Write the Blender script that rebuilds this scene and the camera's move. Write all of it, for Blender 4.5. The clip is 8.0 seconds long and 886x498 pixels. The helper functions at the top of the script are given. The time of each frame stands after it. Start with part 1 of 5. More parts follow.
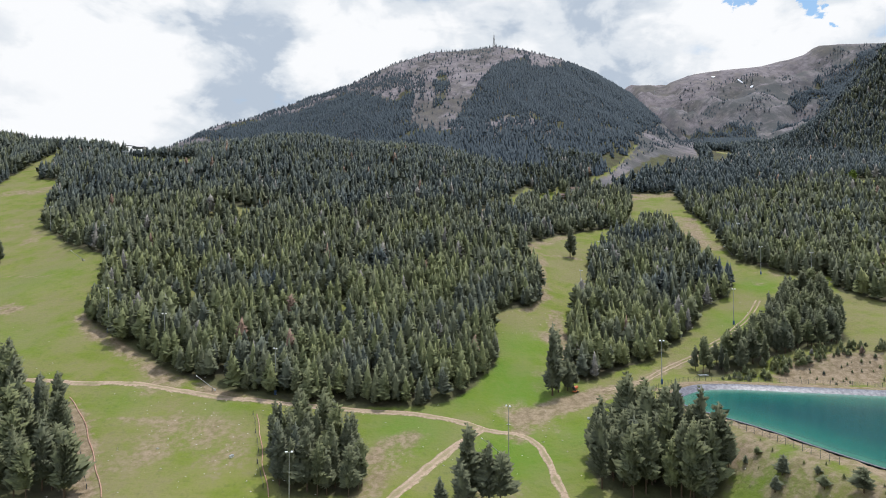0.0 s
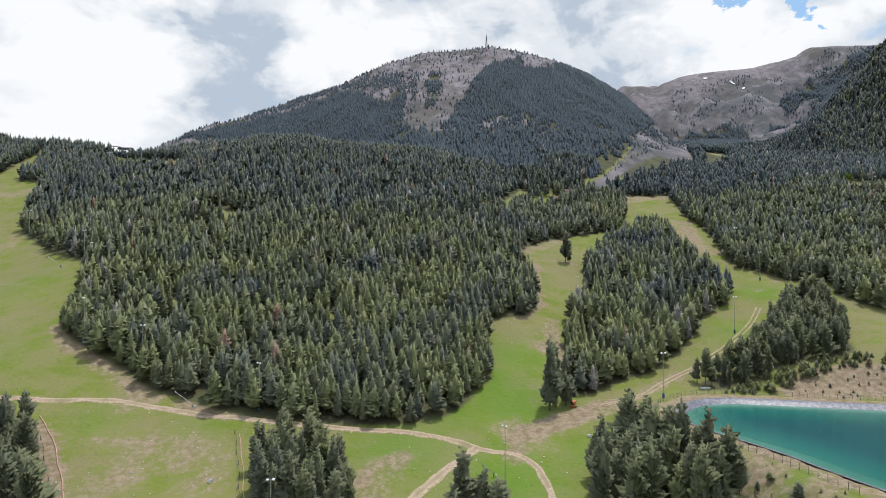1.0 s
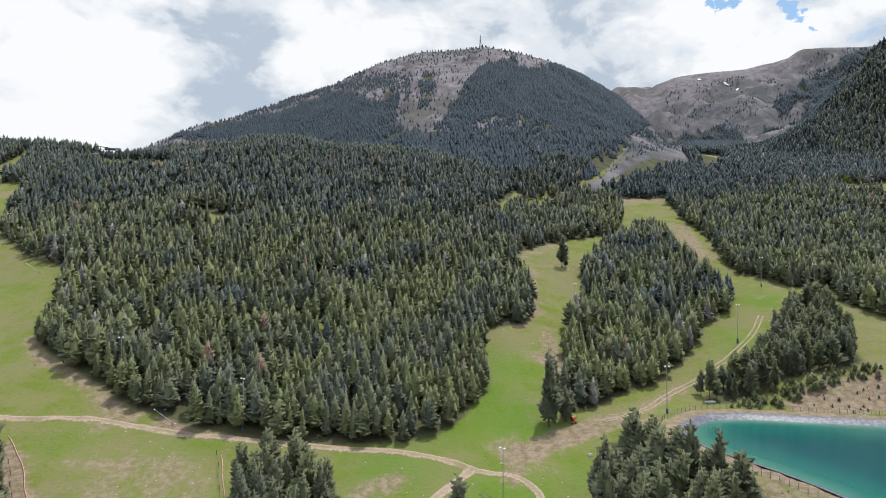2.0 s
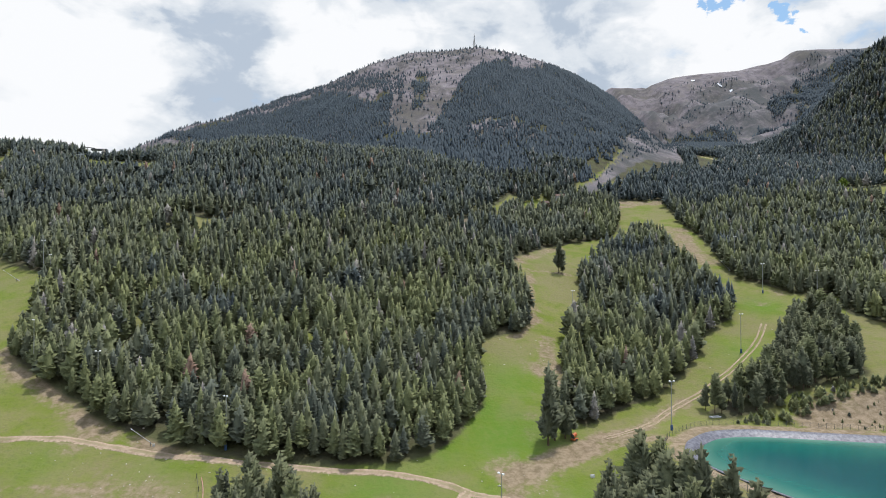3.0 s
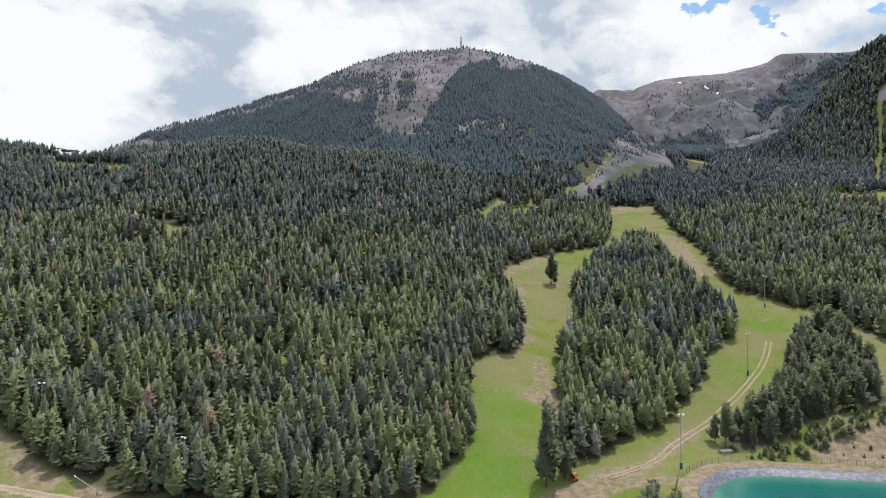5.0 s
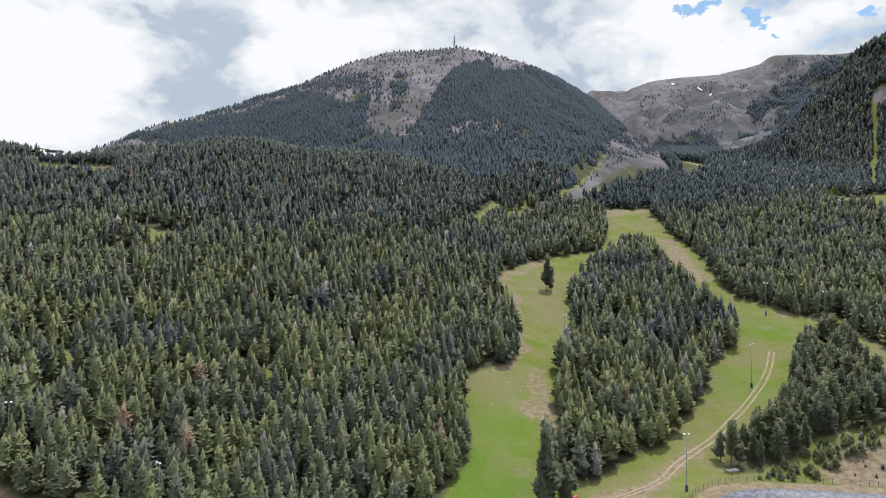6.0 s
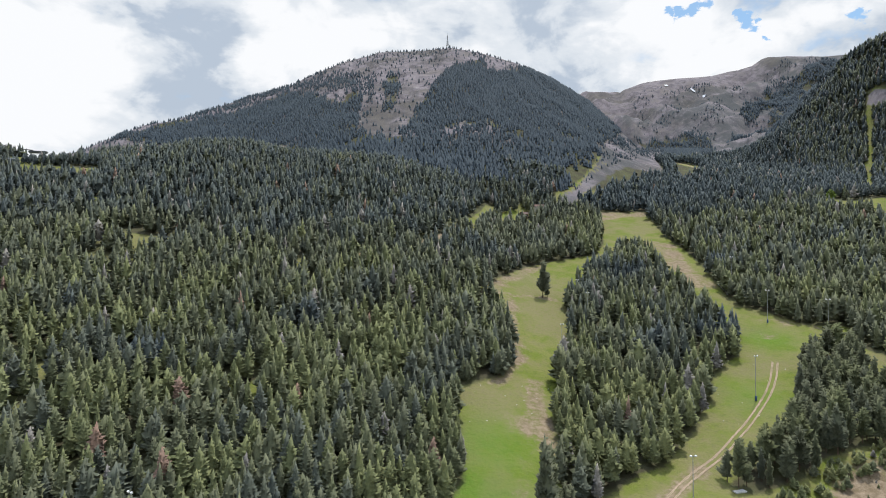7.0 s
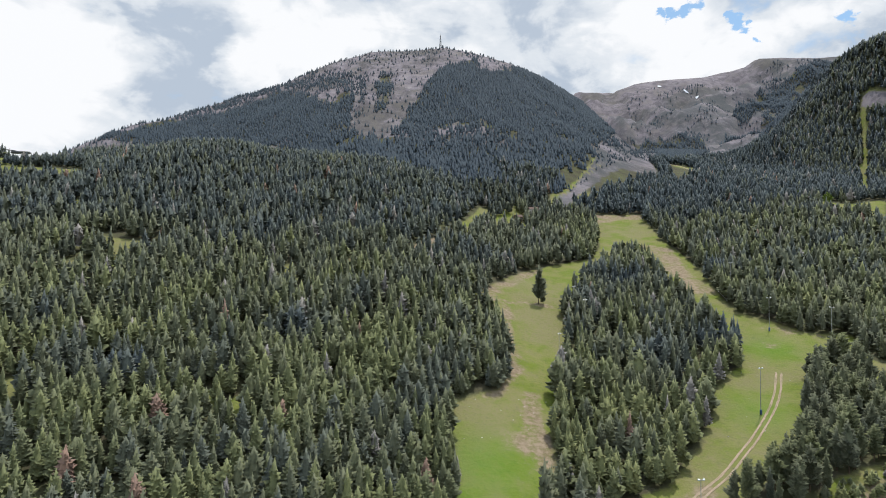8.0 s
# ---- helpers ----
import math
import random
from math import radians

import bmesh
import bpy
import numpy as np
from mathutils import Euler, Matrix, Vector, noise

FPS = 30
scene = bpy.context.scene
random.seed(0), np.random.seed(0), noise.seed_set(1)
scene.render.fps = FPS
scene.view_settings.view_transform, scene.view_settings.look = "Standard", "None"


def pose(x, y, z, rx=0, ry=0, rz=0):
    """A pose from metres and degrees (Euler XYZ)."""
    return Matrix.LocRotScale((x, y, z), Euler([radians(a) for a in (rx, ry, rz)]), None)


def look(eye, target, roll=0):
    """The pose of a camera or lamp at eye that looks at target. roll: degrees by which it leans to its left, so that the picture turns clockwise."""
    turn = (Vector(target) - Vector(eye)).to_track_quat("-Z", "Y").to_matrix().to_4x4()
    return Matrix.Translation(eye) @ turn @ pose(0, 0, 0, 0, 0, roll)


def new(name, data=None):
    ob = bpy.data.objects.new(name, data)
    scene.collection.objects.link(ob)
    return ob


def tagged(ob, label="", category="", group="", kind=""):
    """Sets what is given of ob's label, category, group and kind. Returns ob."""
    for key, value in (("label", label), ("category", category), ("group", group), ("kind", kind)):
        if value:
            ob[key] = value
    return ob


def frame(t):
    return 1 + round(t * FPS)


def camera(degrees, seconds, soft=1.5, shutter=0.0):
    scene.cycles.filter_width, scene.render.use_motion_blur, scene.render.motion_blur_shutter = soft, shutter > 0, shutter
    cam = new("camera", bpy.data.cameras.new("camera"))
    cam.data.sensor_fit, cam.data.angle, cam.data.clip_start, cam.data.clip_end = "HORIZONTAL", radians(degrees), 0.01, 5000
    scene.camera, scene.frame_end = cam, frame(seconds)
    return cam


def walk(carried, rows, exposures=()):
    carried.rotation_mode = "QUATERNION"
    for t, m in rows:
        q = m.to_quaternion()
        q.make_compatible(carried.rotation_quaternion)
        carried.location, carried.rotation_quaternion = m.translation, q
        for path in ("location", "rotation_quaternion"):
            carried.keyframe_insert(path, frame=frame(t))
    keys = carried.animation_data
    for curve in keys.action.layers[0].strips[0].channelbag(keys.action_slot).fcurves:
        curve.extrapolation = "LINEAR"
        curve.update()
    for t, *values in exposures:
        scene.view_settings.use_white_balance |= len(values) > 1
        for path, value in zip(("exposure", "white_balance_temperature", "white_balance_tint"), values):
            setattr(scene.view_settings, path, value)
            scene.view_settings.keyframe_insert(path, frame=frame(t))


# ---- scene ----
cam = camera(75.5, 8.0, 1.0)
METRES, EYE, TILT, LEAN, TURN = 85.0, 51.0, 1.0, 0.0, 0.0
ROWS = [
    (0.0, 0.0, 0.0, 0.0, -0.0, 0.0, 0.0),
    (0.5, -0.001, 0.0603, 0.0191, -0.41, 0.02, 0.01),
    (1.0, -0.0013, 0.1203, 0.0383, -0.78, 0.03, 0.02),
    (1.5, -0.0014, 0.1806, 0.0574, -1.11, 0.03, 0.02),
    (3.0, -0.0025, 0.3599, 0.1141, -2.08, 0.06, 0.01),
    (3.5, -0.0016, 0.4196, 0.1329, -2.43, 0.07, 0.01),
    (4.0, -0.0004, 0.479, 0.1517, -2.79, 0.09, 0.01),
    (4.5, 0.0013, 0.5385, 0.1704, -3.13, 0.09, 0.0),
    (6.0, 0.0103, 0.7153, 0.2288, -4.17, 0.1, -0.05),
    (6.5, 0.0135, 0.7746, 0.2474, -4.52, 0.11, -0.05),
    (7.0, 0.0178, 0.8336, 0.2671, -4.87, 0.13, -0.06),
    (7.5, 0.0221, 0.8927, 0.2856, -5.23, 0.13, -0.06),
    (8.0, 0.026, 0.9517, 0.3043, -5.59, 0.14, -0.07),
]
walk(cam, [(t, pose(0, 0, EYE, TILT, LEAN, TURN) @ pose(METRES * x, METRES * y, METRES * z, 90 + pitch, roll, yaw)) for t, x, y, z, yaw, pitch, roll in ROWS])

# ---- light ----
SUN_HEIGHT, SUN_SIDE = 69.0, 42.0      # degrees: above the horizon, and to the right of the way ahead
to_sun = Vector((math.sin(radians(SUN_SIDE)) * math.cos(radians(SUN_HEIGHT)), math.cos(radians(SUN_SIDE)) * math.cos(radians(SUN_HEIGHT)), math.sin(radians(SUN_HEIGHT))))
sun = new("sun", bpy.data.lights.new("sun", "SUN"))
sun.data.energy, sun.data.angle, sun.data.color = 3.65, radians(0.6), (1.0, 0.975, 0.945)
sun.matrix_world = look(to_sun * 500, (0, 0, 0))
scene.view_settings.exposure = 0.0


class Graph:
    """A short hand for wiring shader nodes."""

    def __init__(self, tree):
        self.tree = tree
        tree.nodes.clear()

    def add(self, kind, inputs=(), **settings):
        n = self.tree.nodes.new(kind)
        for key, value in settings.items():
            if key == "operation":
                n.operation = value
            elif key == "noise_dimensions":
                n.noise_dimensions = value
            elif key == "data_type":
                n.data_type = value
            elif key == "blend_type":
                n.blend_type = value
            elif key == "attribute_name":
                n.attribute_name = value
            elif key == "feature":
                n.feature = value
        for key, value in dict(inputs).items():
            if isinstance(value, bpy.types.NodeSocket):
                self.tree.links.new(value, n.inputs[key])
            else:
                n.inputs[key].default_value = value
        return n

    def noise(self, vector, scale, detail=4, rough=0.55, distort=0.0):
        return self.add("ShaderNodeTexNoise", {"Vector": vector, "Scale": scale, "Detail": detail, "Roughness": rough, "Distortion": distort}).outputs["Fac"]

    def ramp(self, fac, a, b, lo=0.0, hi=1.0):
        n = self.add("ShaderNodeMapRange", {"Value": fac, "From Min": a, "From Max": b, "To Min": lo, "To Max": hi})
        n.interpolation_type = "SMOOTHSTEP"
        return n.outputs[0]

    def mix(self, fac, a, b, blend="MIX"):
        n = self.add("ShaderNodeMix", data_type="RGBA", blend_type=blend)
        for slot, value in ((0, fac), (6, a), (7, b)):
            if isinstance(value, bpy.types.NodeSocket):
                self.tree.links.new(value, n.inputs[slot])
            else:
                n.inputs[slot].default_value = value if slot == 0 else (*value, 1)
        return n.outputs[2]

    def math(self, op, a, b=0.0):
        return self.add("ShaderNodeMath", {0: a, 1: b}, operation=op).outputs[0]

    def attribute(self, name):
        return self.add("ShaderNodeAttribute", attribute_name=name).outputs["Fac"]


WHITE_CLOUDS = [  # way, radius, weight of the brighter and greyer banks
    ((-0.502, 0.807, 0.311), 0.26, 0.22),
    ((-0.412, 0.855, 0.315), 0.12, 0.14),
    ((-0.500, 0.830, 0.247), 0.12, 0.12),
    ((-0.310, 0.890, 0.340), 0.13, -0.26),
    ((-0.348, 0.902, 0.254), 0.11, -0.16),
    ((-0.444, 0.873, 0.202), 0.10, -0.20),
    ((-0.251, 0.921, 0.298), 0.055, 0.26),
    ((-0.225, 0.918, 0.328), 0.035, 0.20),
    ((-0.185, 0.905, 0.383), 0.06, 0.16),
    ((-0.118, 0.933, 0.341), 0.09, 0.26),
    ((-0.008, 0.923, 0.385), 0.10, 0.20),
    ((0.200, 0.900, 0.380), 0.20, -0.20),
    ((0.268, 0.914, 0.304), 0.09, -0.10),
    ((0.391, 0.852, 0.347), 0.14, 0.28),
    ((0.476, 0.814, 0.333), 0.16, 0.28),
    ((0.592, 0.742, 0.315), 0.14, 0.18),
]
BLUE_GAPS = [
    ((0.427, 0.816, 0.389), 0.017),
    ((0.412, 0.824, 0.386), 0.013),
    ((0.446, 0.806, 0.390), 0.013),
    ((0.513, 0.781, 0.355), 0.009),
    ((0.526, 0.779, 0.340), 0.008),
    ((0.537, 0.780, 0.321), 0.009),
    ((0.617, 0.713, 0.332), 0.011),
]


def sky():
    world = bpy.data.worlds.new("sky")
    world.use_nodes = True
    scene.world = world
    g = Graph(world.node_tree)
    way = g.add("ShaderNodeTexCoord").outputs["Generated"]
    clear = g.add("ShaderNodeTexSky")
    clear.sky_type, clear.sun_disc, clear.sun_elevation, clear.sun_rotation = "NISHITA", False, radians(SUN_HEIGHT), radians(SUN_SIDE)
    clear.altitude, clear.air_density = 1600, 1.0
    blue = g.mix(1.0, clear.outputs[0], (0.32, 0.32, 0.31), "MULTIPLY")
    flat = g.add("ShaderNodeMapping", {"Vector": way, "Scale": (1.0, 1.0, 1.6), "Location": (0.4, 2.2, 0.9)})
    billow = g.noise(flat.outputs[0], 4.2, 10, 0.56, 0.5)
    puff = g.noise(flat.outputs[0], 11.0, 8, 0.55, 0.3)
    shade = g.math("ADD", g.math("MULTIPLY", g.ramp(billow, 0.30, 0.70), 0.55), g.math("MULTIPLY", g.ramp(puff, 0.34, 0.66), 0.40))

    torn = g.add("ShaderNodeTexNoise", {"Vector": flat.outputs[0], "Scale": 16.0, "Detail": 6.0, "Roughness": 0.6}).outputs["Color"]
    shift = g.add("ShaderNodeVectorMath", {0: g.add("ShaderNodeVectorMath", {0: torn, 1: (0.5, 0.5, 0.5)}, operation="SUBTRACT").outputs[0], 1: (0.10, 0.10, 0.10)}, operation="MULTIPLY").outputs[0]
    wavy = g.add("ShaderNodeVectorMath", {0: way, 1: shift}, operation="ADD").outputs[0]

    def bank(d, radius):
        near = g.add("ShaderNodeVectorMath", {0: wavy, 1: d}, operation="DISTANCE").outputs["Value"]
        return g.ramp(near, radius, radius * 0.15)

    for d, radius, weight in WHITE_CLOUDS:
        shade = g.math("ADD", shade, g.math("MULTIPLY", bank(d, radius), weight))
    cloud = g.mix(g.ramp(shade, 0.18, 0.50), (0.49, 0.57, 0.68), (0.75, 0.80, 0.86))
    cloud = g.mix(g.ramp(shade, 0.45, 0.84), cloud, (0.96, 0.975, 1.0))
    thin = g.math("ADD", g.math("MULTIPLY", g.ramp(billow, 0.3, 0.7), 0.3), g.math("MULTIPLY", g.ramp(puff, 0.3, 0.7), 0.7))
    for d, radius in BLUE_GAPS:
        thin = g.math("SUBTRACT", thin, g.math("MULTIPLY", bank(d, radius * 1.8), 0.85))
    up = g.add("ShaderNodeSeparateXYZ", {"Vector": way}).outputs["Z"]
    broken = g.ramp(g.math("ADD", billow, g.math("MULTIPLY", g.ramp(up, 0.42, 0.72), -0.07)), 0.36, 0.46)   # the cover opens overhead
    veil = g.mix(0.30, g.mix(1.0, blue, (0.30, 0.50, 0.56), "MULTIPLY"), (0.75, 0.80, 0.86))      # thin haze over the gaps
    out = g.mix(g.ramp(thin, -0.16, 0.22), veil, cloud)
    out = g.mix(1.0, out, g.mix(g.ramp(up, 0.45, 0.95), (1, 1, 1), (1.85, 1.9, 1.95)), "MULTIPLY")       # high cloud, out of view, brightened as added fill light
    out = g.mix(g.math("MAXIMUM", broken, g.ramp(up, 0.50, 0.42)), blue, out)
    back = g.add("ShaderNodeBackground", {"Color": out, "Strength": 1.0})
    g.add("ShaderNodeOutputWorld", {"Surface": back.outputs[0]})


sky()


# ---- materials ----
def material(name, build, rough=0.85, bump=None, specular=0.3, metallic=0.0, soft=0.0):
    """A Principled material: build(g, place) gives its colour, bump (size, depth) its relief."""
    m = bpy.data.materials.new(name)
    m.use_nodes = True
    g = Graph(m.node_tree)
    place = g.add("ShaderNodeTexCoord").outputs["Object"]
    shader = g.add("ShaderNodeBsdfPrincipled", {"Roughness": rough, "Specular IOR Level": specular, "Metallic": metallic})
    colour = build(g, place)
    if isinstance(colour, bpy.types.NodeSocket):
        g.tree.links.new(colour, shader.inputs["Base Color"])
    else:
        shader.inputs["Base Color"].default_value = (*colour, 1)
    if bump:
        relief = g.add("ShaderNodeBump", {"Height": g.noise(place, 1 / bump[0], 5, 0.6), "Distance": bump[1], "Strength": 1.0})
        g.tree.links.new(relief.outputs[0], shader.inputs["Normal"])
    if soft:                                                       # needles shade as a whole crown, not as single pads
        out = g.add("ShaderNodeVectorTransform", {"Vector": g.add("ShaderNodeAttribute", attribute_name="outward").outputs["Vector"]})
        out.vector_type, out.convert_from, out.convert_to = "NORMAL", "OBJECT", "WORLD"
        blend = g.add("ShaderNodeMix", {0: soft, 4: g.add("ShaderNodeNewGeometry").outputs["Normal"], 5: out.outputs[0]}, data_type="VECTOR")
        g.tree.links.new(g.add("ShaderNodeVectorMath", {0: blend.outputs[1]}, operation="NORMALIZE").outputs[0], shader.inputs["Normal"])
    g.add("ShaderNodeOutputMaterial", {"Surface": shader.outputs[0]})
    return m


def ground_colour(g, p):
    wide, mid, fine, tuft = g.noise(p, 1 / 55, 4), g.noise(p, 1 / 13, 6, 0.62), g.noise(p, 1 / 2.2, 6, 0.7), g.noise(p, 1 / 0.6, 3, 0.7)
    lush = g.mix(g.ramp(mid, 0.36, 0.64), (0.128, 0.160, 0.026), (0.172, 0.180, 0.050))
    dry = g.mix(g.ramp(fine, 0.36, 0.64), (0.156, 0.158, 0.058), (0.205, 0.176, 0.090))
    grass = g.mix(g.ramp(g.math("ADD", g.math("MULTIPLY", wide, 0.6), g.math("MULTIPLY", mid, 0.55)), 0.46, 0.70), lush, dry)
    grass = g.mix(g.math("MULTIPLY", g.ramp(fine, 0.48, 0.68), 0.40), grass, (0.066, 0.096, 0.024))
    grass = g.mix(g.math("MULTIPLY", g.ramp(tuft, 0.52, 0.72), 0.40), grass, (0.20, 0.17, 0.09))
    grass = g.mix(g.math("MULTIPLY", g.attribute("lush"), g.ramp(fine, 0.25, 0.6, 0.5, 1.0)), grass, (0.088, 0.168, 0.018))
    dirt = g.mix(g.ramp(fine, 0.36, 0.64), (0.165, 0.122, 0.080), (0.280, 0.215, 0.152))
    dirt = g.mix(g.ramp(tuft, 0.66, 0.78), dirt, (0.36, 0.33, 0.28))
    patchy = g.math("ADD", g.math("MULTIPLY", g.math("SUBTRACT", mid, 0.5), 1.2), g.math("MULTIPLY", g.math("SUBTRACT", fine, 0.5), 0.9))
    colour = g.mix(g.math("MULTIPLY", g.ramp(g.math("ADD", g.attribute("bare"), patchy), 0.30, 0.85), 0.92), grass, dirt)
    duff = g.mix(g.ramp(mid, 0.35, 0.65), (0.062, 0.056, 0.036), (0.086, 0.090, 0.042))
    colour = g.mix(g.ramp(g.math("ADD", g.attribute("duff"), g.math("MULTIPLY", patchy, 0.6)), 0.35, 0.75), colour, duff)
    # Pinkish-grey stone, its tint pushed bluer in imitation of distance haze.
    scree = g.mix(g.ramp(g.noise(p, 1 / 20, 9, 0.7), 0.36, 0.64), (0.122, 0.108, 0.116), (0.236, 0.210, 0.220))
    scree = g.mix(g.math("MULTIPLY", g.ramp(g.noise(p, 1 / 120, 8, 0.68), 0.46, 0.60), 0.7), scree, (0.066, 0.064, 0.056))
    scree = g.mix(g.math("MULTIPLY", g.ramp(g.noise(p, 1 / 40, 8, 0.65), 0.50, 0.62), 0.4), scree, (0.105, 0.095, 0.072))
    scree = g.mix(g.math("MULTIPLY", g.ramp(g.noise(p, 1 / 11, 6, 0.7), 0.60, 0.72), 0.7), scree, (0.30, 0.28, 0.27))
    scree = g.mix(g.math("MULTIPLY", g.attribute("heath"), g.ramp(g.noise(p, 1 / 60, 8, 0.7), 0.34, 0.60)), scree, (0.070, 0.076, 0.078))
    rock = g.math("ADD", g.attribute("rock"), g.math("MULTIPLY", g.math("SUBTRACT", g.noise(p, 1 / 30, 7, 0.68), 0.5), 1.0))
    return g.mix(g.ramp(rock, 0.38, 0.62), colour, scree)


def dirt_colour(g, p):
    fine, mid, middle = g.noise(p, 1 / 0.9, 6, 0.65), g.noise(p, 1 / 7, 4), g.attribute("middle")
    c = g.mix(g.ramp(fine, 0.3, 0.7), (0.27, 0.198, 0.138), (0.42, 0.322, 0.242))
    c = g.mix(g.math("MULTIPLY", g.ramp(mid, 0.55, 0.72), 0.5), c, (0.15, 0.14, 0.06))
    uneven = g.math("ADD", g.math("MULTIPLY", g.math("SUBTRACT", fine, 0.5), 0.35), g.math("MULTIPLY", g.math("SUBTRACT", mid, 0.5), 0.6))
    crown = g.ramp(g.math("ADD", middle, uneven), 0.80, 0.95)          # grass between the wheel ruts
    verge = g.ramp(g.math("ADD", middle, uneven), 0.66, 0.54)          # grass creeping in from the sides
    c = g.mix(g.math("MULTIPLY", crown, 0.55), c, (0.16, 0.16, 0.065))
    return g.mix(g.math("MULTIPLY", verge, 0.8), c, (0.135, 0.155, 0.045))


def needle_colour(g, p):
    own = g.math("MULTIPLY", g.math("SUBTRACT", g.add("ShaderNodeObjectInfo").outputs["Random"], 0.5), 0.3)
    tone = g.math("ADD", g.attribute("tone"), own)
    geometry = g.add("ShaderNodeNewGeometry")
    # Low tones are dark blue-grey: haze and cloud shade painted on far woods.
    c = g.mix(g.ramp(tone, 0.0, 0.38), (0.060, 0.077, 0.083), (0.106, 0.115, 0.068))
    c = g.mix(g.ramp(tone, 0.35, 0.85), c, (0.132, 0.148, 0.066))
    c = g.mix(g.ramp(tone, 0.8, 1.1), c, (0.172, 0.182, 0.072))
    c = g.mix(g.ramp(g.attribute("tone"), 1.4, 1.6), c, (0.220, 0.145, 0.110))
    c = g.mix(g.ramp(g.attribute("tone"), 2.4, 2.6), c, (0.203, 0.191, 0.174))
    tuft = geometry.outputs["Random Per Island"]
    c = g.mix(g.math("MULTIPLY", g.ramp(tuft, 0.30, 1.0), 0.8), c, g.mix(1.0, c, (1.50, 1.46, 1.40), "MULTIPLY"))
    clump = g.noise(geometry.outputs["Position"], 1 / 0.6, 4, 0.8)
    return g.mix(g.math("MULTIPLY", g.ramp(clump, 0.54, 0.36), 0.4), c, (0.056, 0.067, 0.046))


def hazy_needles(g, p):
    # Darker, bluer needle green: distance haze and cloud shade put into the colour.
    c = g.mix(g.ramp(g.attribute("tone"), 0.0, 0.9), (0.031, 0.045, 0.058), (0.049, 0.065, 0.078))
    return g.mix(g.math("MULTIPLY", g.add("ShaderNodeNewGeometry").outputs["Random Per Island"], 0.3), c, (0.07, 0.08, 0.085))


def bark_colour(g, p):
    return g.mix(g.ramp(g.noise(p, 5, 6, 0.7), 0.35, 0.65), (0.07, 0.05, 0.035), (0.16, 0.115, 0.08))


def mottled(a, b, size):
    return lambda g, p: g.mix(g.ramp(g.noise(p, 1 / size, 6, 0.6), 0.35, 0.65), a, b)


def water_colour(g, p):
    depth = g.attribute("depth")
    c = g.mix(g.ramp(depth, 0.0, 0.35), (0.055, 0.17, 0.12), (0.006, 0.110, 0.088))
    c = g.mix(g.ramp(depth, 0.25, 1.0), c, (0.003, 0.062, 0.068))
    return g.mix(g.math("MULTIPLY", g.ramp(g.noise(p, 1 / 16, 3), 0.4, 0.7), 0.25), c, (0.008, 0.085, 0.078))


GROUND = material("meadow_and_scree", ground_colour, 0.95, (1.4, 0.35), 0.1)
DIRT = material("gravel_track", dirt_colour, 0.95, (0.6, 0.12), 0.1)
NEEDLES = material("pine_needles", needle_colour, 0.8, None, 0.2, soft=0.62)
HAZY_NEEDLES = material("hazy_pine_needles", hazy_needles, 0.85, None, 0.1, soft=0.7)
BARK = material("pine_bark", bark_colour, 0.9, None, 0.1)
WATER_BODY = material("reservoir_water", water_colour, 0.22, (1.2, 0.012), 0.35)
LINER = material("pond_liner", mottled((0.065, 0.065, 0.085), (0.165, 0.165, 0.19), 1.1), 0.45, (0.8, 0.05), 0.4)
WHITE_PAINT = material("white_enamel", mottled((0.62, 0.63, 0.64), (0.78, 0.79, 0.8), 0.4), 0.4, None, 0.5)
BLUE_PAINT = material("blue_enamel", mottled((0.03, 0.07, 0.16), (0.05, 0.10, 0.22), 0.4), 0.5, None, 0.4)
ORANGE_PAINT = material("orange_enamel", mottled((0.42, 0.10, 0.03), (0.55, 0.15, 0.05), 0.5), 0.5, None, 0.4)
DARK_STEEL = material("dark_steel", mottled((0.05, 0.055, 0.06), (0.10, 0.105, 0.11), 0.6), 0.5, None, 0.4, 0.4)
TIMBER = material("weathered_timber", mottled((0.12, 0.09, 0.06), (0.22, 0.17, 0.12), 0.5), 0.85, None, 0.2)
RED_HOSE = material("faded_red_netting", mottled((0.38, 0.20, 0.15), (0.50, 0.32, 0.25), 1.2), 0.8, None, 0.2)
STONE = material("pale_limestone", mottled((0.42, 0.40, 0.36), (0.60, 0.58, 0.53), 0.5), 0.9, (0.2, 0.03), 0.2)
RENDERED_WALL = material("pale_plaster", mottled((0.50, 0.47, 0.43), (0.62, 0.59, 0.54), 1.5), 0.9, None, 0.2)
ROOF = material("dark_roof", mottled((0.09, 0.06, 0.05), (0.15, 0.10, 0.08), 1.0), 0.8, None, 0.2)
GLASS_DARK = material("window_glass", mottled((0.02, 0.025, 0.03), (0.03, 0.035, 0.04), 1.0), 0.1, None, 0.5)
SNOW = material("old_snow", mottled((0.72, 0.74, 0.78), (0.82, 0.84, 0.87), 3.0), 0.7, None, 0.3)
LEAVES = material("young_leaves", mottled((0.11, 0.17, 0.03), (0.19, 0.24, 0.05), 1.5), 0.8, None, 0.2)
CONCRETE = material("pale_concrete", mottled((0.42, 0.41, 0.39), (0.55, 0.54, 0.51), 0.8), 0.9, None, 0.2)
STEEL = material("galvanised_steel", mottled((0.34, 0.35, 0.36), (0.45, 0.46, 0.47), 0.6), 0.45, None, 0.5, 0.6)


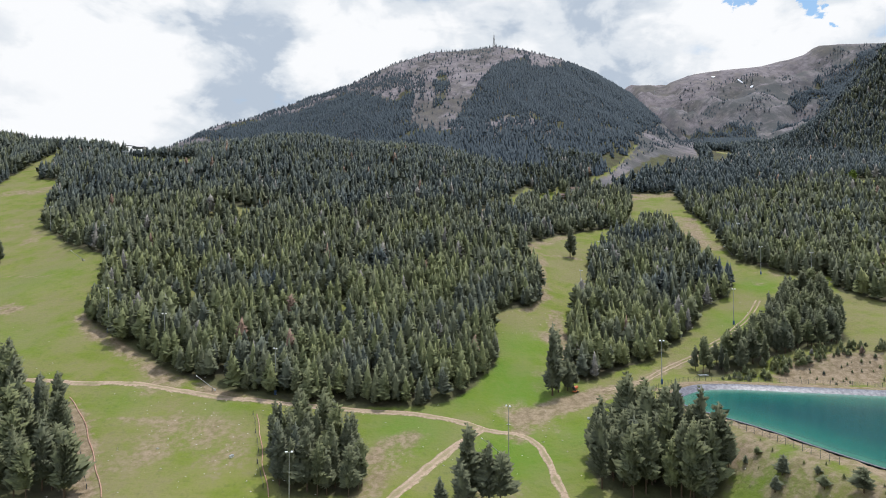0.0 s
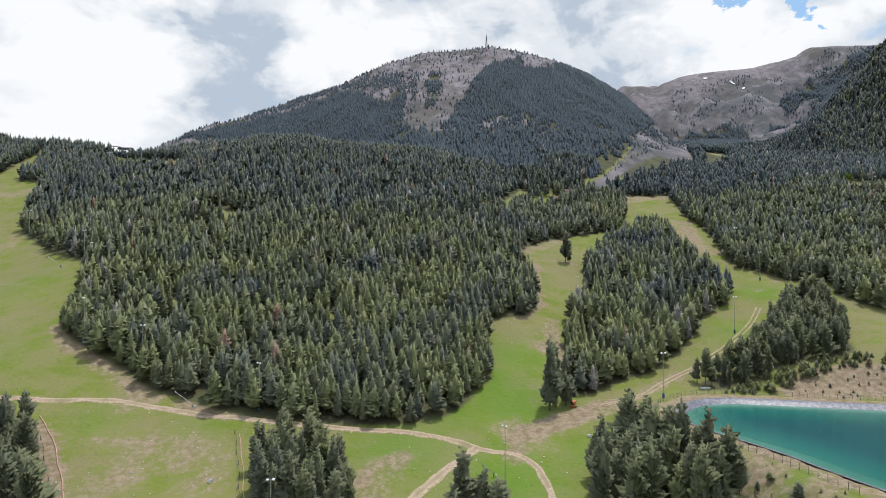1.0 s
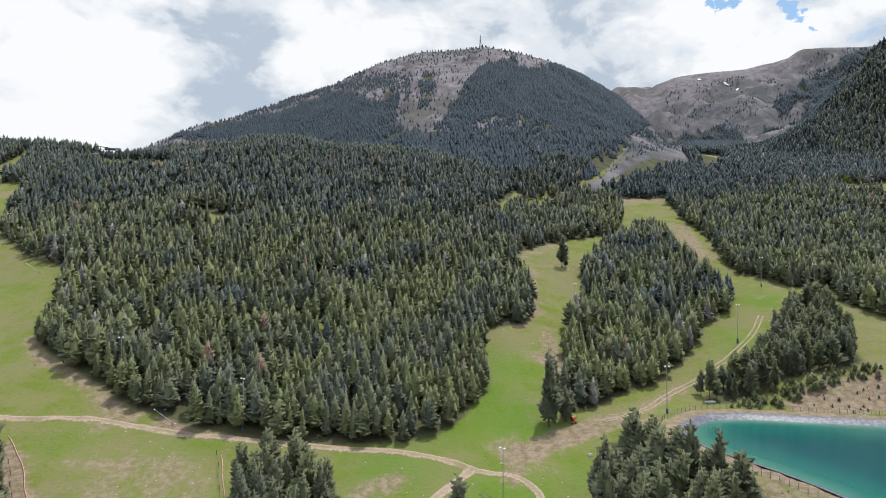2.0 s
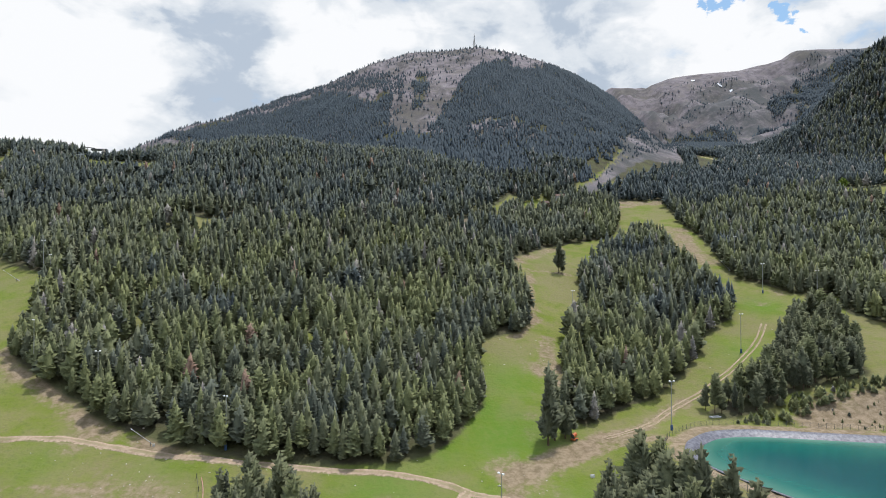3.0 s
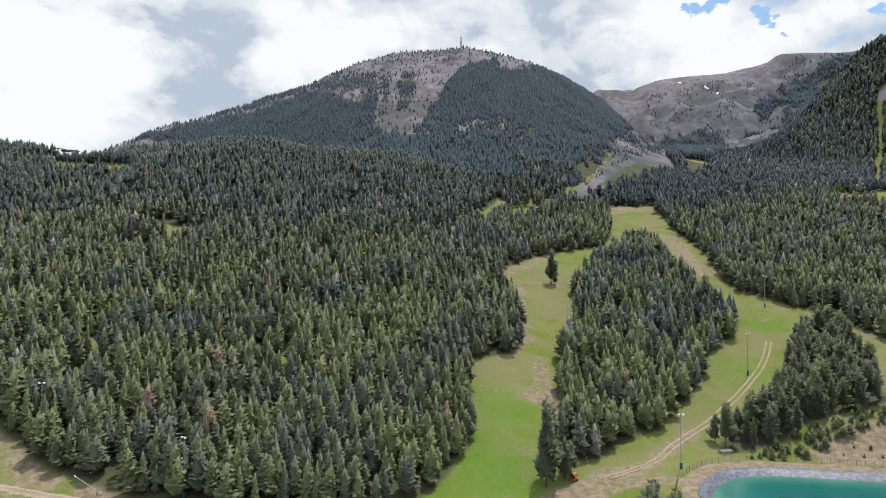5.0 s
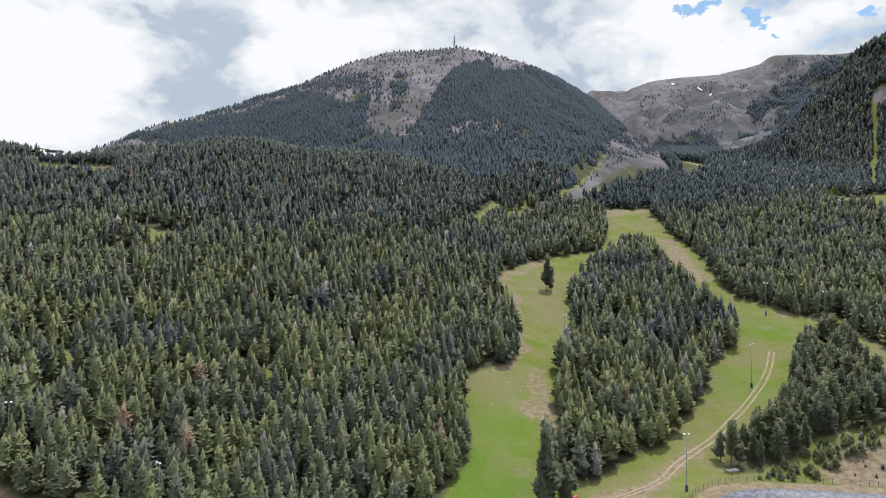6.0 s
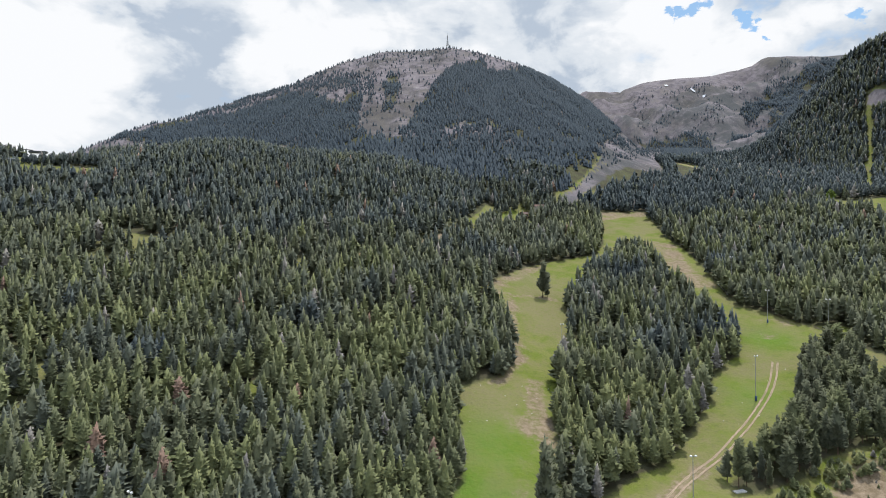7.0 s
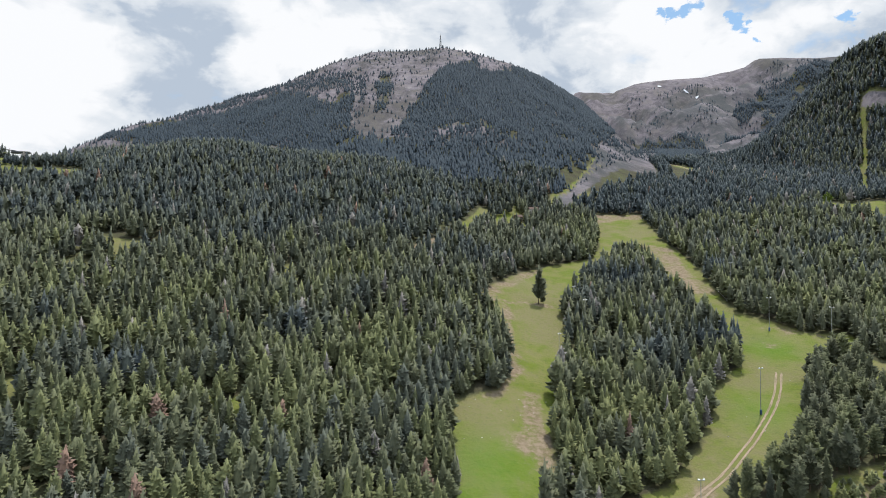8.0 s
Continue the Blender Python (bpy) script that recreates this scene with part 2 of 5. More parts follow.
# ---- landforms ----
# Landforms: knolls on a tilted valley (x, y, rise), and crest lines (x, y, height)
KNOLLS_LOW = np.array([
    (-180, 20, 3.8), (-60, 20, 1.1), (60, 20, 9.1), (180, 20, 10.7), (-300, 140, -4.8),
    (-180, 140, -1.3), (-60, 140, -13.5), (60, 140, -6.4), (180, 140, 9.1), (-300, 260, -12.2),
    (-180, 260, 6.3), (-60, 260, -5.2), (60, 260, -20.0), (180, 260, -3.8), (-300, 380, -15.4),
    (-180, 380, 5.7), (-60, 380, 7.5), (60, 380, -6.6),
], dtype=float)
KNOLLS_HIGH = np.array([
    (180, 380, 2.7), (300, 380, -9.6), (-300, 500, -4.4), (-180, 500, -1.6), (-60, 500, -6.3),
    (60, 500, -7.7), (180, 500, 4.3), (300, 500, -3.4), (420, 500, -0.9), (-420, 620, 6.4),
    (-300, 620, 11.9), (-180, 620, 13.9), (-60, 620, 2.9), (60, 620, -9.0), (180, 620, -7.1),
    (420, 620, 10.1), (180, 740, -11.9), (300, 740, -2.5),
], dtype=float)
HILL_CREST = np.array([
    (-741, 800, 224), (-622, 800, 219), (-542, 800, 206), (-479, 800, 203), (-418, 790, 193),
    (-371, 790, 196), (-297, 780, 194), (-258, 780, 198), (-219, 780, 205), (-173, 780, 207),
    (-110, 770, 193), (-48, 750, 187), (11, 720, 171), (53, 700, 154), (91, 680, 127),
    (128, 660, 89),
], dtype=float)
PEAK_CREST = np.array([
    (-756, 1150, 189), (-620, 1150, 240), (-549, 1160, 274), (-508, 1180, 299), (-457, 1200, 331),
    (-404, 1220, 346), (-352, 1250, 375), (-285, 1280, 412), (-213, 1310, 444), (-112, 1340, 504),
    (-32, 1350, 532), (48, 1350, 538), (121, 1350, 548), (196, 1350, 538), (263, 1350, 520),
    (338, 1330, 478), (411, 1310, 425), (456, 1290, 352), (495, 1260, 297), (528, 1250, 245),
    (589, 1250, 148),
], dtype=float)
FAR_CREST = np.array([
    (396, 1850, 374), (506, 1850, 522), (599, 1850, 612), (691, 1850, 613), (711, 1800, 605),
    (779, 1800, 631), (887, 1800, 646), (994, 1800, 655), (1051, 1800, 671), (1112, 1760, 680),
    (1141, 1750, 702), (1211, 1750, 707), (1315, 1750, 708), (1548, 1700, 720), (1886, 1700, 720),
], dtype=float)
SPUR_CREST = np.array([
    (463, 985, 173), (523, 970, 221), (589, 950, 255), (643, 930, 288), (685, 910, 338),
    (716, 900, 376), (727, 890, 399), (741, 885, 408), (762, 880, 414), (890, 880, 479),
    (949, 880, 513),
], dtype=float)

P0, PX, PY = [-42.5, 1.08, 28.13]


def softmax(a, b, k):
    d = (a - b) / k
    return np.maximum(a, b) + k * np.log1p(np.exp(-np.abs(d)))


def waves(x, y, size, seed):
    # cheap smooth relief from a few crossed sines
    rng = np.random.RandomState(seed)
    z = np.zeros_like(x)
    for i in range(7):
        a, f, p = rng.uniform(0, 6.283), rng.uniform(0.6, 1.8) / size, rng.uniform(0, 6.283)
        z += np.sin((x * np.cos(a) + y * np.sin(a)) * f * 6.283 + p + 1.3 * np.sin((y * np.cos(a) - x * np.sin(a)) * f * 3.7 + p * 2))
    return z / 4.0


def crest_form(x, y, crest, front, back, bend):
    yc, zc = np.interp(x, crest[:, 0], crest[:, 1]), np.interp(x, crest[:, 0], crest[:, 2])
    d = yc - y
    fall = np.where(d > 0, front * (np.sqrt(d * d + bend * bend) - bend), back * (np.sqrt(d * d + bend * bend) - bend))
    return zc - fall


def smooth01(v):
    v = np.clip(v, 0, 1)
    return v * v * (3 - 2 * v)


def terrain(x, y):
    x, y = np.asarray(x, dtype=float), np.asarray(y, dtype=float)
    z = P0 + PX * x / 100 + PY * y / 100
    for gx, gy, a in (*KNOLLS_LOW, *KNOLLS_HIGH):
        z = z + a * np.exp(-((x - gx) ** 2 + (y - gy) ** 2) / 33800)
    brow = 830 + 500 * smooth01((x + 50) / 450)
    z = z - 0.55 * 60 * np.log1p(np.exp(np.clip((y - brow) / 60, -30, 30)))
    z = softmax(z, -60 + 0 * z, 12)
    z = softmax(z, crest_form(x, y, HILL_CREST, 0.42, 0.35, 60), 10)
    z = softmax(z, crest_form(x, y, SPUR_CREST, 0.5, 0.45, 70), 10)
    rough = smooth01((y - 700) / 300)
    z = softmax(z, crest_form(x, y, PEAK_CREST, 0.66, 0.5, 70) + rough * (5 * waves(x, y, 190, 3) - 5 * np.abs(waves(x, y * 0.45, 75, 13))) * smooth01((np.interp(x, PEAK_CREST[:, 0], PEAK_CREST[:, 1]) - y) / 150), 12)
    z = z + 7 * np.abs(waves(x, y * 0.25, 34, 17)) * smooth01((y - 760) / 40) * smooth01((880 - y) / 60) * smooth01(x / 40) * smooth01((330 - x) / 60)   # ribs of the crags
    z = softmax(z, crest_form(x, y, FAR_CREST, 0.6, 0.5, 60) + rough * (16 * waves(x, y, 260, 5) - 40 * np.abs(waves(x, y * 0.5, 150, 15)) - 16 * np.abs(waves(x, y * 0.5, 70, 16))) * smooth01((np.interp(x, FAR_CREST[:, 0], FAR_CREST[:, 1]) - y) / 200), 12)
    z = z + 0.35 * waves(x, y, 38, 7)
    # level bench of the reservoir
    bench = pond_distance(x, y)
    k = smooth01(1 - (bench - 7) / 22)
    z = z * (1 - k) + RIM * k
    return z - 5.0 * smooth01(-bench / 9 + 0.1)


RIM, WATER = 0.9, -0.5
POND = [(104.9, 139.0), (101.6, 148.1), (99.2, 155.2), (96.8, 163.9), (93.5, 172.5), (89.2, 181.5), (84.8, 190.5), (82.5, 198.5), (82.3, 204.5), (83.6, 210.7), (87.8, 217.9), (95.1, 224.6), (100.5, 228.2), (107.5, 229.9), (116.3, 230.0), (128.1, 227.4), (144.9, 223.4), (158.0, 220.6), (200.9, 211.4), (233.7, 203.0), (249.4, 185.0), (247.2, 158.7), (228.1, 133.2), (191.0, 116.6), (150.1, 110.5), (118.2, 115.0)]


def pond_distance(x, y):
    # signed distance to the pond's rim, negative inside
    best, inside = np.full(np.shape(x), 1e9), np.zeros(np.shape(x), bool)
    for (ax, ay), (bx, by) in zip(POND, POND[1:] + POND[:1]):
        u = np.clip(((x - ax) * (bx - ax) + (y - ay) * (by - ay)) / ((bx - ax) ** 2 + (by - ay) ** 2), 0, 1)
        best = np.minimum(best, np.hypot(x - ax - u * (bx - ax), y - ay - u * (by - ay)))
        inside ^= ((ay > y) != (by > y)) & (x < (bx - ax) * (y - ay) / (by - ay + 1e-9) + ax)
    return np.where(inside, -best, best)


def mesh_from(name, verts, faces, mat, smooth=False, tone=None, tone_name="tone"):
    """A mesh from numpy arrays; all faces have the same number of corners."""
    me = bpy.data.meshes.new(name)
    verts, faces = np.asarray(verts, dtype=np.float32), np.asarray(faces, dtype=np.int32)
    me.vertices.add(len(verts))
    me.vertices.foreach_set("co", verts.ravel())
    k = faces.shape[1]
    me.loops.add(faces.size)
    me.loops.foreach_set("vertex_index", faces.ravel())
    me.polygons.add(len(faces))
    me.polygons.foreach_set("loop_start", np.arange(0, faces.size, k, dtype=np.int32))
    if smooth:
        me.polygons.foreach_set("use_smooth", np.ones(len(faces), dtype=bool))
    if tone is not None:
        me.attributes.new(tone_name, "FLOAT", "POINT").data.foreach_set("value", np.asarray(tone, dtype=np.float32))
    me.update(calc_edges=True)
    me.materials.append(mat)
    return me


def inside(poly, x, y):
    """Which of the points lie in the polygon."""
    odd = np.zeros(np.shape(x), bool)
    for (ax, ay), (bx, by) in zip(poly, poly[1:] + poly[:1]):
        odd ^= ((ay > y) != (by > y)) & (x < (bx - ax) * (y - ay) / (by - ay + 1e-9) + ax)
    return odd


def edge_distance(line, x, y, closed=True):
    best = np.full(np.shape(x), 1e9)
    for (ax, ay), (bx, by) in zip(line, line[1:] + (line[:1] if closed else [])):
        u = np.clip(((x - ax) * (bx - ax) + (y - ay) * (by - ay)) / ((bx - ax) ** 2 + (by - ay) ** 2 + 1e-9), 0, 1)
        best = np.minimum(best, np.hypot(x - ax - u * (bx - ax), y - ay - u * (by - ay)))
    return best


# ---- plan of woods, glades and bare ground (x, y) ----
MAIN_FRONT = [
    (-173, 277), (-161, 265), (-149, 259), (-131, 248), (-115, 237), (-103, 231), (-75, 222), (-66, 219), (-48, 217), (-31, 216),
    (-9, 219), (1, 222), (10, 229), (19, 246), (25, 256), (27, 306), (38, 312), (49, 317), (57, 333), (62, 361),
    (61, 382), (57, 399), (57, 413),
]
MAIN_LEFT = [
    (-403, 563), (-370, 555), (-319, 459), (-304, 433), (-242, 375), (-205, 350), (-188, 321), (-177, 289),
]
NORTH_PATCH = [
    (46, 401), (77, 446), (101, 475), (124, 491), (157, 503), (176, 534), (199, 603), (155, 614), (88, 587), (60, 523),
    (40, 473),
]
ISLAND = [
    (55, 254), (59, 242), (71, 249), (79, 254), (94, 261), (106, 271), (121, 285), (146, 318), (165, 331), (177, 347),
    (178, 350), (175, 361), (180, 423), (198, 498), (194, 521), (168, 491), (120, 434), (105, 408), (102, 396), (99, 377),
    (75, 324), (62, 285),
]
POND_PATCH = [
    (109, 250), (111, 245), (114, 242), (128, 245), (144, 250), (156, 254), (168, 253), (184, 258), (200, 296), (208, 321),
    (197, 325), (185, 314), (171, 296), (153, 277), (135, 260), (122, 256),
]
RIGHT_FRONT = [
    (193, 647), (255, 635), (252, 617), (231, 541), (225, 494), (216, 449), (203, 407), (201, 388), (209, 375), (217, 356),
    (236, 349), (222, 324), (231, 299),
]
TONGUE_BACK = [
    (201, 675), (264, 728), (374, 828),
]
CLUMP_CENTRE = [
    (-59, 191), (-51, 195), (-35, 192), (-28, 188), (-23, 175), (-26, 167), (-46, 167), (-52, 175),
]
CLUMP_POND = [
    (45, 177), (45, 167), (54, 158), (64, 155), (75, 153), (78, 157), (77, 163), (73, 172), (70, 182), (65, 195),
    (50, 189), (44, 179),
]
CLUMP_LEFT = [
    (-185, 222), (-167, 222), (-144, 197), (-133, 199), (-113, 176), (-104, 161), (-134, 162),
]
GLADE_A = [
    (-27, 434), (-10, 447), (15, 463), (47, 512), (75, 584), (94, 641), (101, 639), (83, 586), (56, 515), (23, 460),
    (-6, 437),
]
GLADE_B = [
    (-176, 440), (-168, 449), (-140, 447), (-132, 440), (-146, 434), (-166, 432),
]
GLADE_D = [
    (-336, 616), (-306, 614), (-253, 583), (-284, 643), (-337, 666), (-375, 679),
]
GLADE_C = [
    (426, 612), (436, 595), (441, 587), (496, 603), (415, 518), (423, 553), (408, 575),
]
SCREE = [
    (175, 662), (211, 716), (250, 768), (277, 801), (343, 883), (399, 989), (456, 1013), (420, 960), (349, 860), (283, 786),
    (246, 737), (219, 701), (186, 659),
]
ROAD_MAIN = [
    (-195, 222), (-171, 222), (-148, 223), (-129, 225), (-116, 226), (-99, 222), (-83, 220), (-67, 218), (-48, 216), (-30, 214),
    (-18, 215), (-5, 213), (5, 210), (14, 205),
]
ROAD_FORKA = [
    (14, 205), (9, 199), (3, 193), (-4, 183), (-10, 174), (-14, 168), (-21, 156),
]
ROAD_FORKB = [
    (14, 205), (19, 203), (25, 203), (30, 200), (33, 194), (34, 184), (34, 174), (35, 165), (35, 150),
]
TRACK_UP = [
    (65, 235), (82, 239), (94, 250), (105, 257), (114, 262), (128, 273), (148, 289), (165, 306), (177, 322),
]
LIFTLINE = [
    (535, 673), (601, 745), (630, 776), (649, 795), (664, 812),
]
LAMPS = [
    (21, 184), (88, 231), (-153, 262), (-121, 249), (-65, 223), (-43, 161), (201, 362), (149, 294), (222, 345), (-211, 357),
    (-195, 338), (-291, 424), (216, 419), (109, 401), (108, 379), (82, 341), (147, 281), (215, 420), (228, 347),
]
HOSE = [
    (-68, 210), (-62, 196), (-57, 182), (-50, 166),
]
HOSE_LEFT = [
    (-139, 214), (-127, 203), (-115, 188), (-105, 175), (-97, 164),
]
BIGTREES = [
    (44, 231), (47, 234), (51, 235), (54, 238),
]
FAR_WOOD_A = [
    (597, 1447), (675, 1457), (702, 1400), (755, 1364), (736, 1312), (718, 1287), (554, 1049), (483, 977), (475, 1049), (615, 1348),
]
FAR_WOOD_B = [
    (914, 1500), (989, 1576), (1049, 1591), (1096, 1573), (1152, 1579), (1244, 1630), (1340, 1638), (1500, 1640), (860, 905), (698, 918), (690, 974), (690, 1040), (715, 1120),
    (907, 1356), (802, 1285), (749, 1297), (760, 1303), (809, 1316), (904, 1382), (967, 1441), (856, 1388), (881, 1473),
]
GREEN_KNOB = [
    (-442, 1116), (-422, 1168), (-368, 1128), (-363, 1097), (-420, 1103),
]
SHRUBS = [
    (132, 241), (161, 250), (187, 242), (174, 226), (139, 230),
]
SADDLE = [
    (405, 1035), (608, 1408), (618, 1341), (444, 1006), (331, 857), (278, 802), (228, 727), (195, 685), (172, 660), (186, 689),
    (228, 744), (271, 816), (293, 864),
]
PEAK_WOOD_LEFT = [
    (-501, 1097), (-461, 1099), (-424, 1119), (-349, 1120), (-284, 1130), (-240, 1149), (-206, 1187), (-166, 1134), (-115, 1047), (-84, 1010),
    (-79, 1050), (-57, 1041), (-49, 999), (-52, 961), (-49, 886), (-32, 849), (-60, 836), (-88, 824), (-158, 894), (-255, 963),
    (-389, 1033),
]
PEAK_WOOD_MID = [
    (-22, 1048), (-11, 1123), (7, 1123), (14, 1105), (13, 1008), (6, 968), (-6, 935), (-19, 938), (-17, 980),
]
PEAK_WOOD_RIGHT = [
    (118, 1145), (140, 1150), (182, 1208), (176, 1134), (196, 1126), (249, 1222), (290, 1290), (333, 1300), (385, 1290), (430, 1230),
    (425, 1120), (400, 1040), (316, 903), (246, 847), (181, 808), (164, 829), (128, 843), (75, 852), (37, 860), (14, 861),
    (18, 910), (36, 955), (57, 1003), (75, 1065), (101, 1128),
]
PEAK_FOOT = [
    (-77, 820), (-27, 850), (17, 835), (72, 812), (141, 800), (225, 840), (291, 900), (305, 870), (251, 780), (191, 693),
    (112, 678), (66, 709), (3, 736),
]
LIFT_CUT = [
    (496, 634), (506, 635), (623, 767), (664, 810), (666, 814), (663, 816), (622, 769),
]
HUTS = [
    (147, 637), (155, 630), (127, 617),
]
LANCES = [
    (-90, 224), (-218, 346), (204, 405), (211, 414),
]
LEAFY = [
    (426, 594), (418, 624), (481, 611),
]
BUSHES = [
    (86, 146), (83, 144), (95, 130), (90, 136), (82, 156), (85, 156), (91, 140),
]
MACHINE = [
    (54, 234),
]
SLAB = [
    (111, 245),
]
PYLONS = [
    (-341, 612), (809, 1712), (643, 1729), (988, 1721),
]
SNOWS = [
    (819, 1725), (826, 1671), (850, 1627), (877, 1617), (751, 1510),
]
PEAK_THIN = [
    (-430, 1134), (-374, 1165), (-308, 1217), (-260, 1239), (-204, 1232), (-147, 1216), (-90, 1185), (-36, 1171), (-27, 1061), (-34, 904),
    (-46, 896), (-49, 999), (-57, 1041), (-79, 1050), (-84, 1010), (-115, 1047), (-206, 1187), (-240, 1149), (-284, 1130), (-349, 1120),
]
CLIFF = [
    (6, 873), (45, 878), (75, 852), (129, 849), (165, 834), (209, 826), (304, 893), (403, 1037), (380, 976), (247, 823),
    (158, 789), (109, 774), (55, 798), (13, 807),
]
SPUR_SCREE = [
    (681, 836), (686, 822), (687, 796), (678, 787), (670, 800), (665, 805), (664, 817),
]
FAR_WOOD_C = [
    (768, 1333), (800, 1323), (889, 1371), (901, 1348), (818, 1289), (764, 1288), (749, 1298),
]
GLADE_E = [
    (441, 969), (466, 953), (468, 899), (417, 823), (373, 770), (359, 752), (399, 840), (427, 913),
]
TRACK_HIGH = [
    (450, 988), (461, 961), (459, 913), (441, 858), (405, 816), (376, 784),
]
GLADE_F = [
    (96, 620), (134, 629), (130, 609), (95, 595),
]
LONE = [
    (92, 414), (-281, 363),
]
FRONTTREES = [
    (7, 166), (13, 163), (5, 160), (16, 161), (-1, 160),
]
STATION = [
    (-412, 748), (-384, 742),
]

CLEARINGS = [  # x, y, radius of small openings in the woods
    (-328, 531, 9), (-173, 439, 8), (-167, 406, 7), (-150, 423, 9), (-215, 567, 8), (-51, 297, 5), (-125, 281, 7),
    (-136, 304, 6), (-64, 300, 5), (-55, 418, 5), (-221, 525, 6), (-41, 552, 6),
]
MAIN_WOOD = MAIN_FRONT + [(46, 403), (40, 473), (60, 523), (88, 587), (100, 640), (170, 668), (205, 735), (120, 745), (20, 775), (-80, 815), (-200, 860), (-520, 880), (-640, 860), (-500, 740), (-463, 695), (-409, 573)] + MAIN_LEFT[1:]
LEFT_WOOD = [(-427, 550), (-450, 611), (-482, 712), (-520, 745), (-650, 850), (-800, 850), (-800, 560), (-600, 500)]
RIGHT_WOOD = RIGHT_FRONT + [(290, 290), (400, 330), (560, 440), (700, 580), (740, 680), (800, 850), (900, 960), (700, 990), (560, 1015), (440, 1000)] + TONGUE_BACK[::-1]
PEAK_BASE = [(-560, 900), (-380, 860), (-250, 840), (-80, 795), (0, 760), (70, 735), (140, 735), (75, 775), (20, 800), (-30, 850), (-120, 860), (-250, 955), (-400, 1020), (-520, 1010)]
STATION_LAWN = [(-432, 735), (-410, 672), (-370, 662), (-330, 700), (-312, 750), (-300, 800), (-320, 880), (-480, 890), (-430, 775)]
GLADES = [STATION_LAWN, GLADE_A, GLADE_B, GLADE_C, GLADE_D, GLADE_E, GLADE_F, LIFT_CUT, SPUR_SCREE]
NORTH_THIN = [(92, 592), (155, 616), (199, 605), (207, 640), (170, 665), (105, 640)]
WOODS = [MAIN_WOOD, LEFT_WOOD, RIGHT_WOOD, NORTH_PATCH, ISLAND, POND_PATCH, CLUMP_CENTRE, CLUMP_POND, CLUMP_LEFT]


def soft_inside(poly, x, y, margin):
    """1 inside, 0 outside, with a soft border."""
    d = edge_distance(poly, x, y)
    return smooth01(0.5 + np.where(inside(poly, x, y), d, -d) / (2 * margin))


def steps(a, b, fine, lo, hi, grow):
    """Grid lines, even between a and b, then wider and wider out to lo and hi."""
    v = list(np.arange(a, b + 0.1, fine))
    s = fine
    while v[-1] < hi:
        s *= grow
        v.append(v[-1] + s)
    s = fine
    while v[0] > lo:
        s *= grow
        v.insert(0, v[0] - s)
    return np.array(v)


